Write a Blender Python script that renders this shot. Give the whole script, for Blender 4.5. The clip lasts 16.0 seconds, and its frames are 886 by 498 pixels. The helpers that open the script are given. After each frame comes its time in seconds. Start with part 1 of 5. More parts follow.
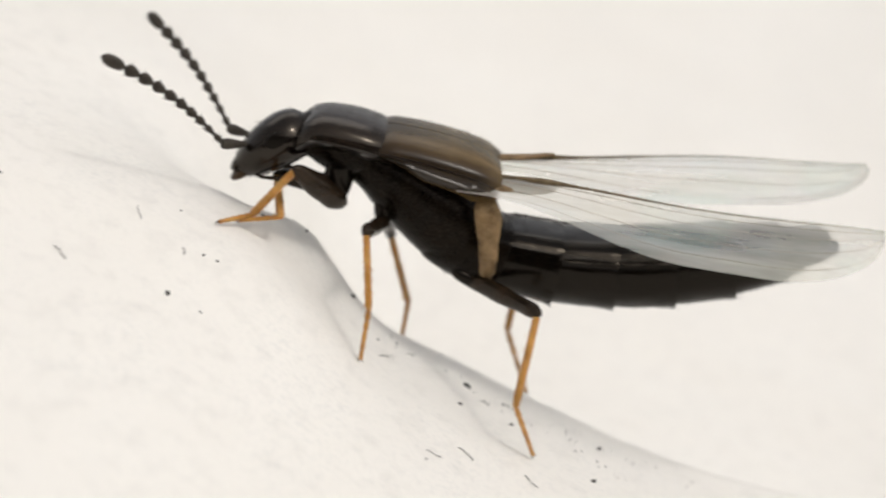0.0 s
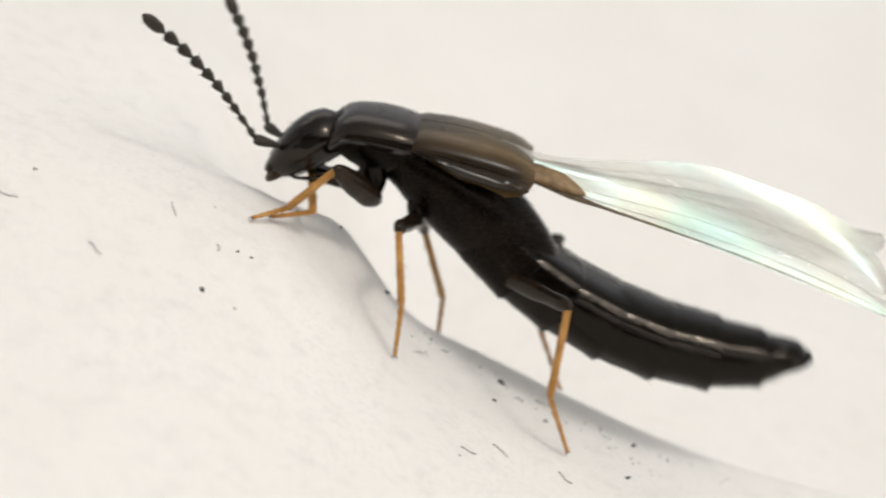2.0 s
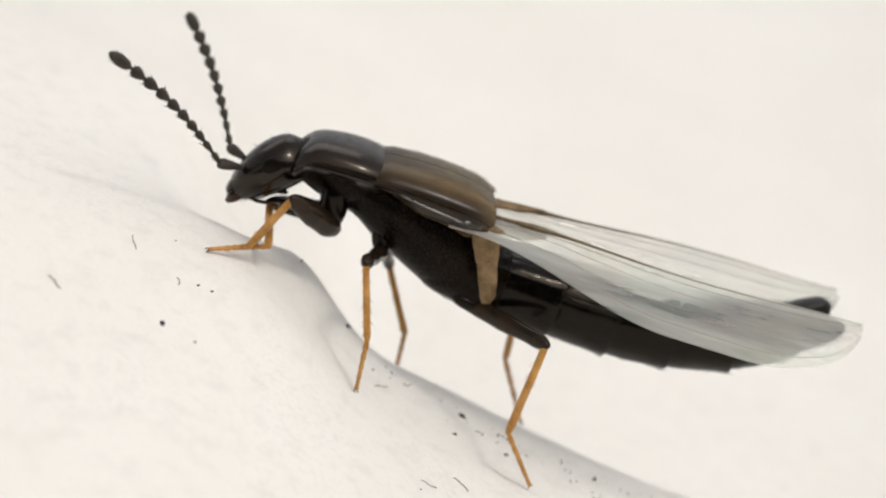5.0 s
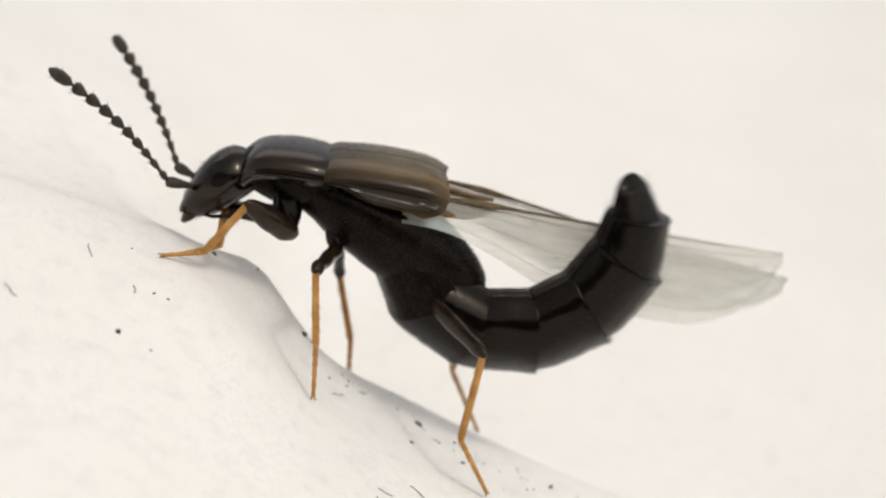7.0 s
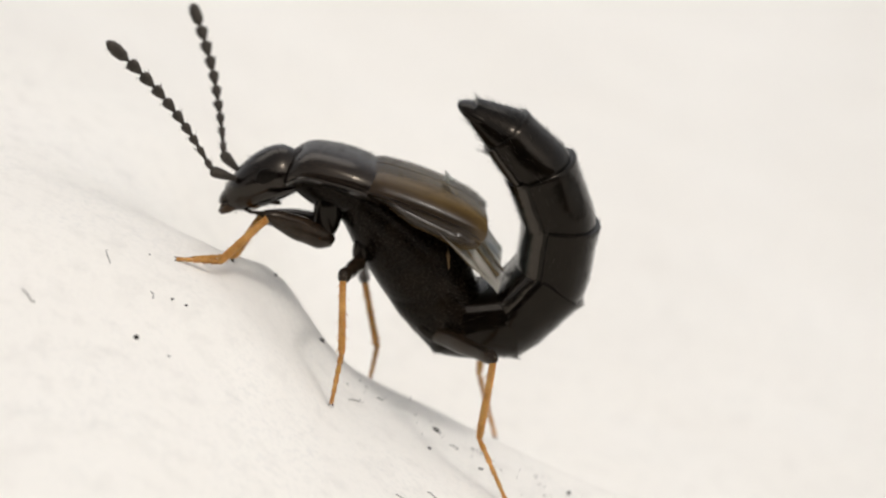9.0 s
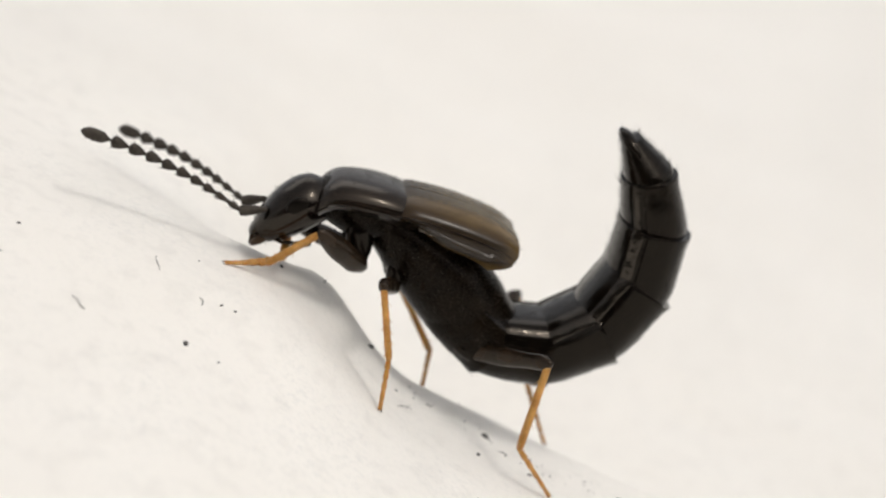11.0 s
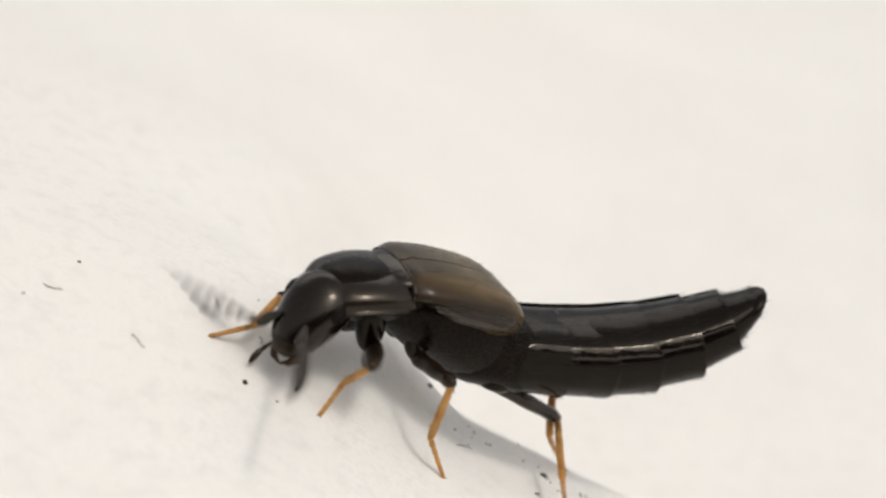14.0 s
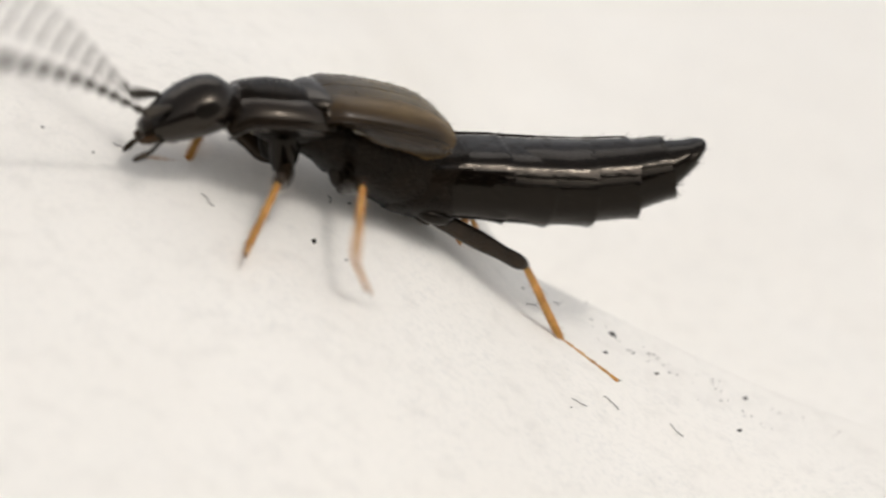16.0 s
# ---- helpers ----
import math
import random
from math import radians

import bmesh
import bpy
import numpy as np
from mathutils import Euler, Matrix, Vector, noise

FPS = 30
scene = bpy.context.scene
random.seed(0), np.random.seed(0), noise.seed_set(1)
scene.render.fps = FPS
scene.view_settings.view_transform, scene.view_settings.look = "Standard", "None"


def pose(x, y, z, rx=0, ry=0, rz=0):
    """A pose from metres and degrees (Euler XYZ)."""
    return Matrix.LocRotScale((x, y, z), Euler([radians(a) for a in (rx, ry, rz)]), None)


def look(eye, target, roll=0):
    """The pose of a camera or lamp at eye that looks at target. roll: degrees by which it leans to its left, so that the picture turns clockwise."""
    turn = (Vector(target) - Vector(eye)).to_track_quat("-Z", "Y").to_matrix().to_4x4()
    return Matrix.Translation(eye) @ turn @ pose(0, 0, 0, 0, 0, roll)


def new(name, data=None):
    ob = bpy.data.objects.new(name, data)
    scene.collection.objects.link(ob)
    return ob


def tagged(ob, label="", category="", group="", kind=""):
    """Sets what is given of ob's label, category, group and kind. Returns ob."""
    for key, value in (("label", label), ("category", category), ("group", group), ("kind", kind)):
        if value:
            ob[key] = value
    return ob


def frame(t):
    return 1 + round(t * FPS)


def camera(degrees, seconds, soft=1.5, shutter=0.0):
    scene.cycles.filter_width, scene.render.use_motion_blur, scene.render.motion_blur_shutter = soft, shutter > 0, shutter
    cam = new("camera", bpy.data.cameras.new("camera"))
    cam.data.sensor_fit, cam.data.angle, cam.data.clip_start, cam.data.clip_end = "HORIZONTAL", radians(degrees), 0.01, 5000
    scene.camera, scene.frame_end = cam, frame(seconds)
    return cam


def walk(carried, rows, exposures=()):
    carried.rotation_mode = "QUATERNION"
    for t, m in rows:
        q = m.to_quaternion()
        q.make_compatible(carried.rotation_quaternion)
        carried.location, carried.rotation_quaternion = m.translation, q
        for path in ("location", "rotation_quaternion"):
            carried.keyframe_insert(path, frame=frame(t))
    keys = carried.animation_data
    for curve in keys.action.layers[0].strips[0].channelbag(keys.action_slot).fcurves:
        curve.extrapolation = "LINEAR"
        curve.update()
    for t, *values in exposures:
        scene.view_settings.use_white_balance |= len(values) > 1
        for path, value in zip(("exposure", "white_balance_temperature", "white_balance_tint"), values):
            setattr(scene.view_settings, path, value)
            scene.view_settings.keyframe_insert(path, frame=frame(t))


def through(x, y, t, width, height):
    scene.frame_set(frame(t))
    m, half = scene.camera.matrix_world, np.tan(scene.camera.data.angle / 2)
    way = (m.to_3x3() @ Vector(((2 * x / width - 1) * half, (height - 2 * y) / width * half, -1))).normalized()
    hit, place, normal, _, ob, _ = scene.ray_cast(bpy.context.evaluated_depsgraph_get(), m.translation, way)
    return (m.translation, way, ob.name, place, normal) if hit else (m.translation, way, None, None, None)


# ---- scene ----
cam = camera(20, 16.0, soft=2.2, shutter=0.8)
walk(cam, [
    (0, pose(0, -0.01494, 0.00544, 70.026, -0.012, -0.020)),
    (0.5, pose(0, -0.01494, 0.00544, 70.270, 0.354, 1.023)),
    (1, pose(0, -0.01494, 0.00544, 70.728, 0.565, 1.626)),
    (1.5, pose(0, -0.01494, 0.00544, 70.378, 0.581, 1.671)),
    (2, pose(0, -0.01494, 0.00544, 69.949, 0.245, 0.712)),
    (2.5, pose(0, -0.01494, 0.00544, 69.996, 0.085, 0.256)),
    (3, pose(0, -0.01494, 0.00544, 70.405, 0.078, 0.236)),
    (3.5, pose(0, -0.01494, 0.00544, 70.696, 0.000, 0.013)),
    (4.5, pose(0, -0.01494, 0.00544, 70.708, -0.048, -0.124)),
    (6, pose(0, -0.01494, 0.00544, 70.727, -0.120, -0.329)),
    (6.5, pose(0, -0.01494, 0.00544, 70.686, -0.401, -1.133)),
    (7, pose(0, -0.01494, 0.00544, 70.900, -0.378, -1.067)),
    (7.5, pose(0, -0.01494, 0.00544, 71.005, -0.482, -1.362)),
    (8, pose(0, -0.01494, 0.00544, 71.196, -0.418, -1.181)),
    (8.5, pose(0, -0.01494, 0.00544, 71.200, -0.256, -0.719)),
    (9, pose(0, -0.01494, 0.00544, 71.034, -0.244, -0.684)),
    (9.5, pose(0, -0.01494, 0.00544, 71.092, -0.018, -0.038)),
    (10.7, pose(0, -0.01494, 0.00544, 71.174, 0.122, 0.361)),
    (12, pose(0, -0.01494, 0.00544, 71.276, 0.293, 0.849)),
    (12.5, pose(0, -0.01494, 0.00544, 71.584, 0.611, 1.759)),
    (13, pose(0, -0.01494, 0.00544, 71.875, 0.492, 1.417)),
    (13.5, pose(0, -0.01494, 0.00544, 71.995, 0.309, 0.896)),
    (14, pose(0, -0.01494, 0.00544, 72.075, 0.568, 1.636)),
    (14.2, pose(0, -0.01494, 0.00544, 72.142, 0.640, 1.841)),
    (14.4, pose(0, -0.01494, 0.00544, 71.561, 1.106, 3.171)),
    (14.5, pose(0, -0.01494, 0.00544, 71.019, 1.283, 3.680)),
    (14.6, pose(0, -0.01494, 0.00544, 70.419, 1.364, 3.910)),
    (14.8, pose(0, -0.01494, 0.00544, 69.589, 1.274, 3.655)),
    (15, pose(0, -0.01494, 0.00544, 69.281, 1.291, 3.703)),
    (15.5, pose(0, -0.01494, 0.00544, 68.996, 1.270, 3.642)),
    (16, pose(0, -0.01494, 0.00544, 68.881, 1.083, 3.108)),
], exposures=((0.0, 0.27, 6800, 11), (1.2, 0.235, 6800, 11), (2.5, 0.235, 6800, 11), (3.5, 0.27, 6800, 11), (9.5, 0.275, 6800, 11), (12.0, 0.245, 6800, 11), (16.0, 0.24, 6800, 11)))
# A long macro lens held close: a thin slice of the depth is sharp.
cam.data.dof.use_dof = True
cam.data.dof.focus_distance = 0.0152
cam.data.dof.aperture_fstop = 300.0

# ---- light ----
world = bpy.data.worlds.new("soft_daylight")
scene.world = world
world.use_nodes = True
wn = world.node_tree.nodes
sky = wn.new("ShaderNodeTexSky")
sky.sky_type = "NISHITA"
sky.sun_disc = False
sky.sun_elevation, sky.sun_rotation = radians(52), radians(138)
sky.air_density, sky.dust_density, sky.ozone_density = 1.0, 3.0, 0.6
haze = wn.new("ShaderNodeHueSaturation")
haze.inputs["Saturation"].default_value = 0.2
world.node_tree.links.new(sky.outputs[0], haze.inputs["Color"])
world.node_tree.links.new(haze.outputs[0], wn["Background"].inputs[0])
wn["Background"].inputs[1].default_value = 0.128
sun_data = bpy.data.lights.new("sun", "SUN")
sun_data.energy, sun_data.angle, sun_data.color = 0.5, radians(6), (1.0, 0.975, 0.945)
sun = new("sun", sun_data)
sun.matrix_world = look((0.021, -0.023, 0.040), (0, 0, 0))
# Unseen area lamp added behind the beetle for highlights along its top edges.
back_lamp_data = bpy.data.lights.new("added_back_lamp", "AREA")
back_lamp_data.shape, back_lamp_data.size, back_lamp_data.size_y = "RECTANGLE", 0.9, 0.35
back_lamp_data.energy, back_lamp_data.color = 0.8, (1.0, 0.985, 0.96)
new("added_back_lamp", back_lamp_data).matrix_world = look((-0.15, 0.55, 0.62), (0, 0, 0))

MM = 0.001


# ---- materials ----
def material(name):
    m = bpy.data.materials.new(name)
    m.use_nodes = True
    return m, m.node_tree.nodes, m.node_tree.links, m.node_tree.nodes["Principled BSDF"]


def ramp(nodes, links, source, stops):
    r = nodes.new("ShaderNodeValToRGB")
    while len(r.color_ramp.elements) < len(stops):
        r.color_ramp.elements.new(0.5)
    for e, (at, c) in zip(r.color_ramp.elements, stops):
        e.position, e.color = at, (*c, 1)
    links.new(source, r.inputs[0])
    return r.outputs[0]


def noise_node(nodes, links, scale, detail=4.0, stretch=(1, 1, 1), rough=0.55, space="Object"):
    tc = nodes.new("ShaderNodeTexCoord")
    mp = nodes.new("ShaderNodeMapping")
    mp.inputs["Scale"].default_value = stretch
    n = nodes.new("ShaderNodeTexNoise")
    n.inputs["Scale"].default_value, n.inputs["Detail"].default_value, n.inputs["Roughness"].default_value = scale, detail, rough
    links.new(tc.outputs[space], mp.inputs[0])
    links.new(mp.outputs[0], n.inputs["Vector"])
    return n.outputs["Fac"]


def relief(nodes, links, bsdf, source, strength, distance):
    b = nodes.new("ShaderNodeBump")
    b.inputs["Strength"].default_value, b.inputs["Distance"].default_value = strength, distance
    links.new(source, b.inputs["Height"])
    links.new(b.outputs[0], bsdf.inputs["Normal"])


def surface(name, dark, light, rough, scale, bump=0.3, depth=7e-7, stretch=(1, 1, 1), coat=0.0, through=0.0, spec=0.3, wrinkle=0.0):
    """A chitin-like surface: colour varied at two scales, fine pitting, varied gloss."""
    m, n, l, b = material(name)
    coarse, fine = noise_node(n, l, scale, 3.0, stretch), noise_node(n, l, scale * 9, 5.0, stretch)
    mix = n.new("ShaderNodeMath")
    mix.operation = "MULTIPLY_ADD"
    mix.inputs[1].default_value = 0.35
    l.new(fine, mix.inputs[0])
    scaled = n.new("ShaderNodeMath")
    scaled.operation = "MULTIPLY"
    scaled.inputs[1].default_value = 0.65
    l.new(coarse, scaled.inputs[0])
    l.new(scaled.outputs[0], mix.inputs[2])
    l.new(ramp(n, l, mix.outputs[0], [(0.36, dark), (0.64, light)]), b.inputs["Base Color"])
    rr = n.new("ShaderNodeMapRange")
    rr.inputs["To Min"].default_value, rr.inputs["To Max"].default_value = rough * 0.75, rough * 1.3
    l.new(fine, rr.inputs[0])
    l.new(rr.outputs[0], b.inputs["Roughness"])
    b.inputs["Coat Weight"].default_value, b.inputs["Coat Roughness"].default_value = coat, 0.16
    b.inputs["Specular IOR Level"].default_value = spec
    b.inputs["Specular Tint"].default_value = (1.0, 0.89, 0.76, 1.0)
    if through:
        b.inputs["Subsurface Weight"].default_value = through
        b.inputs["Subsurface Radius"].default_value = (1.0, 0.5, 0.2)
        b.inputs["Subsurface Scale"].default_value = 4e-5
    relief(n, l, b, fine, bump, depth)
    if wrinkle:
        first = b.inputs["Normal"].links[0].from_node
        fold = n.new("ShaderNodeBump")
        fold.inputs["Strength"].default_value, fold.inputs["Distance"].default_value = wrinkle, 1.4e-5
        l.new(noise_node(n, l, 1.5e4, 3.0, stretch), fold.inputs["Height"])
        l.new(fold.outputs[0], first.inputs["Normal"])
    return m


BLACK = surface("black_chitin", (0.0012, 0.001, 0.0008), (0.0075, 0.0048, 0.003), 0.26, 9e3, 0.6, spec=0.1, wrinkle=0.15)
GLOSS = surface("polished_black_chitin", (0.0012, 0.001, 0.0008), (0.0055, 0.0038, 0.0026), 0.14, 1.4e4, 0.25, spec=0.2, wrinkle=0.12)
HEADM = surface("head_chitin", (0.0016, 0.0011, 0.001), (0.0065, 0.0042, 0.0034), 0.16, 1.2e4, 0.6, spec=0.45, wrinkle=0.08)
PRONO = surface("pronotum_chitin", (0.004, 0.0028, 0.002), (0.013, 0.0085, 0.0055), 0.18, 9e3, 0.4, stretch=(0.4, 1, 1), spec=0.45, wrinkle=0.1)
FEMUR = surface("dark_brown_femur", (0.008, 0.0055, 0.0035), (0.022, 0.013, 0.007), 0.24, 8e3, 0.6, spec=0.3, wrinkle=0.1)
AMBER = surface("amber_leg", (0.30, 0.135, 0.03), (0.56, 0.30, 0.09), 0.38, 9e3, 0.3, through=0.35)
ANTEN = surface("antenna_brown", (0.016, 0.014, 0.012), (0.05, 0.043, 0.036), 0.55, 2e4, 0.5)
MOUTH = surface("mouth_amber", (0.014, 0.008, 0.004), (0.045, 0.022, 0.008), 0.35, 1e4, 0.3, through=0.2)
EYE = surface("eye_black", (0.0015, 0.0012, 0.001), (0.005, 0.004, 0.0035), 0.3, 3e4, 0.5, spec=0.12)
HAIR = surface("hair", (0.005, 0.004, 0.003), (0.013, 0.01, 0.007), 0.5, 2e4, 0.0)
MEMBRANE = surface("pale_membrane", (0.30, 0.27, 0.22), (0.5, 0.46, 0.4), 0.4, 1e4, 0.3, through=0.2)
VEIN = surface("wing_vein", (0.06, 0.042, 0.022), (0.15, 0.11, 0.06), 0.4, 2e4, 0.2)
PALEVEIN = surface("pale_wing_vein", (0.22, 0.19, 0.15), (0.4, 0.36, 0.3), 0.4, 2e4, 0.2)
WROOT = surface("leathery_wing_root", (0.09, 0.055, 0.024), (0.28, 0.185, 0.095), 0.4, 9e3, 0.5, through=0.15)
RIM = surface("polished_brown_rim", (0.006, 0.004, 0.003), (0.02, 0.013, 0.008), 0.16, 1.2e4, 0.2, spec=0.5)
SHINE = surface("crinkled_glossy_chitin", (0.002, 0.0016, 0.0012), (0.008, 0.006, 0.0045), 0.14, 1.2e4, 0.5, spec=0.6, wrinkle=0.45)
DARK_PANEL = surface("dark_panel_grey", (0.03, 0.028, 0.026), (0.045, 0.042, 0.038), 0.8, 3.0, 0.2, depth=1e-4)
LINT = surface("grey_lint", (0.12, 0.12, 0.12), (0.3, 0.29, 0.28), 0.7, 2e4, 0.3)
SPECK = surface("dark_dust", (0.008, 0.008, 0.008), (0.03, 0.03, 0.03), 0.7, 2e4, 0.5)


def elytron_material():
    """Brown wing case, paler along its disc, dark towards the side."""
    m, n, l, b = material("brown_wing_case")
    tc = n.new("ShaderNodeTexCoord")
    sep = n.new("ShaderNodeSeparateXYZ")
    l.new(tc.outputs["Object"], sep.inputs[0])
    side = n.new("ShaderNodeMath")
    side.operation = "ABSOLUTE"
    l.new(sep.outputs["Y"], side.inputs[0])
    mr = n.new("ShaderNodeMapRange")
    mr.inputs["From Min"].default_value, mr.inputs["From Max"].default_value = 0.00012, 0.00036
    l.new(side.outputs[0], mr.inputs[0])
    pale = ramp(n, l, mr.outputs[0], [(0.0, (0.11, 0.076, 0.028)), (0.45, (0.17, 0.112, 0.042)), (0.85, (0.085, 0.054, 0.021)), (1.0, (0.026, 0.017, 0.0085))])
    grain = noise_node(n, l, 9e3, 5.0, (0.25, 1, 1))
    shade = ramp(n, l, grain, [(0.3, (0.55, 0.52, 0.5)), (0.7, (1.0, 1.0, 1.0))])
    mul = n.new("ShaderNodeMix")
    mul.data_type, mul.blend_type = "RGBA", "MULTIPLY"
    mul.inputs[0].default_value = 1.0
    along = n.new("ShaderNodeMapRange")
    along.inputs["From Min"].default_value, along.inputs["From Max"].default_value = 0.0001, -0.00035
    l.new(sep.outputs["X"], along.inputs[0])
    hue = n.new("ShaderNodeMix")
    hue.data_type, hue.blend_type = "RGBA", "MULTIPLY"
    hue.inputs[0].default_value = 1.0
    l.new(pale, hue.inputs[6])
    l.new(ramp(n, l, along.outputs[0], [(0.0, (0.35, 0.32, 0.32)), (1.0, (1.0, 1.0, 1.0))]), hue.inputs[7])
    l.new(hue.outputs[2], mul.inputs[6])
    l.new(shade, mul.inputs[7])
    l.new(mul.outputs[2], b.inputs["Base Color"])
    b.inputs["Roughness"].default_value = 0.27
    b.inputs["Specular IOR Level"].default_value = 0.32
    pits = noise_node(n, l, 6e4, 3.0)
    relief(n, l, b, pits, 0.35, 1.6e-6)
    return m


def wing_material():
    """Clear membrane with a thin-film sheen."""
    m, n, l, b = material("clear_wing")
    out = n["Material Output"]
    b.inputs["Base Color"].default_value = (0.66, 0.63, 0.57, 1)
    b.inputs["Roughness"].default_value = 0.24
    b.inputs["Specular IOR Level"].default_value = 0.6
    film = n.new("ShaderNodeMapRange")
    film.inputs["To Min"].default_value, film.inputs["To Max"].default_value = 170.0, 270.0
    l.new(noise_node(n, l, 1.6, 2.0, space="UV"), film.inputs[0])
    l.new(film.outputs[0], b.inputs["Thin Film Thickness"])
    b.inputs["Thin Film IOR"].default_value = 1.8
    relief(n, l, b, noise_node(n, l, 4.0, 2.0, (0.25, 1, 1), space="UV"), 0.35, 1.2e-5)
    clear = n.new("ShaderNodeBsdfTransparent")
    clear.inputs[0].default_value = (0.91, 0.895, 0.865, 1)
    mix = n.new("ShaderNodeMixShader")
    thick = n.new("ShaderNodeMapRange")
    thick.inputs["From Min"].default_value, thick.inputs["From Max"].default_value = 0.32, 0.68
    thick.inputs["To Min"].default_value, thick.inputs["To Max"].default_value = 0.24, 0.66
    l.new(noise_node(n, l, 5.0, 4.0, (0.15, 1, 1), space="UV"), thick.inputs[0])
    l.new(thick.outputs[0], mix.inputs[0])
    l.new(clear.outputs[0], mix.inputs[1])
    l.new(b.outputs[0], mix.inputs[2])
    # interference colours of the thin membrane, in soft patches
    sheen = n.new("ShaderNodeBsdfGlossy")
    sheen.inputs["Roughness"].default_value = 0.3
    l.new(ramp(n, l, noise_node(n, l, 1.1, 2.0, space="UV"), [(0.40, (0.85, 0.82, 0.8)), (0.48, (0.7, 0.62, 0.85)), (0.56, (0.08, 0.9, 0.7)), (0.62, (0.12, 0.8, 0.85)), (0.68, (0.85, 0.82, 0.8))]), sheen.inputs["Color"])
    film_mix = n.new("ShaderNodeMixShader")
    film_mix.inputs[0].default_value = 0.03
    l.new(mix.outputs[0], film_mix.inputs[1])
    l.new(sheen.outputs[0], film_mix.inputs[2])
    l.new(film_mix.outputs[0], out.inputs["Surface"])
    return m


def paper_material():
    m, n, l, b = material("white_paper")
    big, small, fibre = noise_node(n, l, 350.0, 4.0), noise_node(n, l, 6e3, 5.0), noise_node(n, l, 2.2e4, 4.0, (1, 0.3, 1))
    tone = ramp(n, l, big, [(0.3, (0.80, 0.78, 0.735)), (0.7, (0.84, 0.825, 0.785))])
    grain = ramp(n, l, small, [(0.28, (0.93, 0.93, 0.93)), (0.5, (1, 1, 1))])
    mul = n.new("ShaderNodeMix")
    mul.data_type, mul.blend_type = "RGBA", "MULTIPLY"
    mul.inputs[0].default_value = 1.0
    l.new(tone, mul.inputs[6])
    l.new(grain, mul.inputs[7])
    pores = ramp(n, l, noise_node(n, l, 2.6e4, 5.0, rough=0.7), [(0.34, (0.9, 0.91, 0.92)), (0.52, (1, 1, 1))])
    grime = n.new("ShaderNodeMix")
    grime.data_type, grime.blend_type = "RGBA", "MULTIPLY"
    l.new(ramp(n, l, noise_node(n, l, 1.4e3, 3.0), [(0.4, (0.25, 0.25, 0.25)), (0.62, (1, 1, 1))]), grime.inputs[0])
    l.new(mul.outputs[2], grime.inputs[6])
    l.new(pores, grime.inputs[7])
    l.new(grime.outputs[2], b.inputs["Base Color"])
    b.inputs["Roughness"].default_value = 0.8
    b.inputs["Specular IOR Level"].default_value = 0.2
    relief(n, l, b, fibre, 0.5, 1.2e-5)
    return m


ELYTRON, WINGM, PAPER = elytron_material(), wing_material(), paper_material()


# ---- building helpers (all in millimetres, brought to metres when linked) ----
def part(name, bm, mat, parent=None, label="", smooth=True, edge=50):
    bmesh.ops.recalc_face_normals(bm, faces=bm.faces)
    bm.transform(Matrix.Scale(MM, 4))
    me = bpy.data.meshes.new(name)
    bm.to_mesh(me)
    bm.free()
    if smooth:
        for p in me.polygons:
            p.use_smooth = True
        me.set_sharp_from_angle(angle=radians(edge))
    me.materials.append(mat)
    ob = new(name, me)
    if parent:
        ob.parent = parent
    if label:
        ob["label"] = label
    return ob


def at(x, y, z, rx=0, ry=0, rz=0):
    """A pose given in millimetres and degrees."""
    return pose(x * MM, y * MM, z * MM, rx, ry, rz)


def ring_loft(bm, rings, cap=True):
    rows = [[bm.verts.new(p) for p in r] for r in rings]
    n = len(rows[0])
    for a, b in zip(rows, rows[1:]):
        for i in range(n):
            bm.faces.new((a[i], a[(i + 1) % n], b[(i + 1) % n], b[i]))
    if cap:
        bm.faces.new(rows[0])
        bm.faces.new(rows[-1][::-1])
    return rows


def oval(x, zc, w, up, down, n=24, power=2.0, y=0.0):
    """A ring across the body's length: half width, height above and below its middle."""
    pts = []
    for i in range(n):
        a = 2 * math.pi * i / n
        c, s = math.cos(a), math.sin(a)
        k = 2.0 / power
        pts.append((x, y + w * math.copysign(abs(c) ** k, c), zc + (up if s > 0 else down) * math.copysign(abs(s) ** k, s)))
    return pts


def smooth_stations(st, times=2):
    """Finer stations between given ones, by a smooth course through them."""
    arr = np.array(st, float)
    n = len(arr)
    out = []
    for i in range(n - 1):
        p0, p1, p2, p3 = arr[max(i - 1, 0)], arr[i], arr[i + 1], arr[min(i + 2, n - 1)]
        for k in range(times):
            u = k / times
            out.append(0.5 * (2 * p1 + (p2 - p0) * u + (2 * p0 - 5 * p1 + 4 * p2 - p3) * u * u + (3 * p1 - p0 - 3 * p2 + p3) * u ** 3))
    out.append(arr[-1])
    return [tuple(v) for v in out]


def body_loft(st, n=28, power=2.2, times=3):
    """Loft of stations (x, middle height, half width, up, down)."""
    bm = bmesh.new()
    ring_loft(bm, [oval(x, zc, max(w, 0.003), max(u, 0.003), max(d, 0.003), n, power) for x, zc, w, u, d in smooth_stations(st, times)])
    return bm


def tube(bm, pts, radii, n=8):
    pts = [Vector(p) for p in pts]
    rings = []
    side = None
    for i, p in enumerate(pts):
        d = (pts[min(i + 1, len(pts) - 1)] - pts[max(i - 1, 0)]).normalized()
        if side is None:
            side = d.orthogonal().normalized()
        side = (side - d * side.dot(d)).normalized()
        other = d.cross(side)
        rings.append([p + (side * math.cos(2 * math.pi * k / n) + other * math.sin(2 * math.pi * k / n)) * radii[i] for k in range(n)])
    ring_loft(bm, rings)


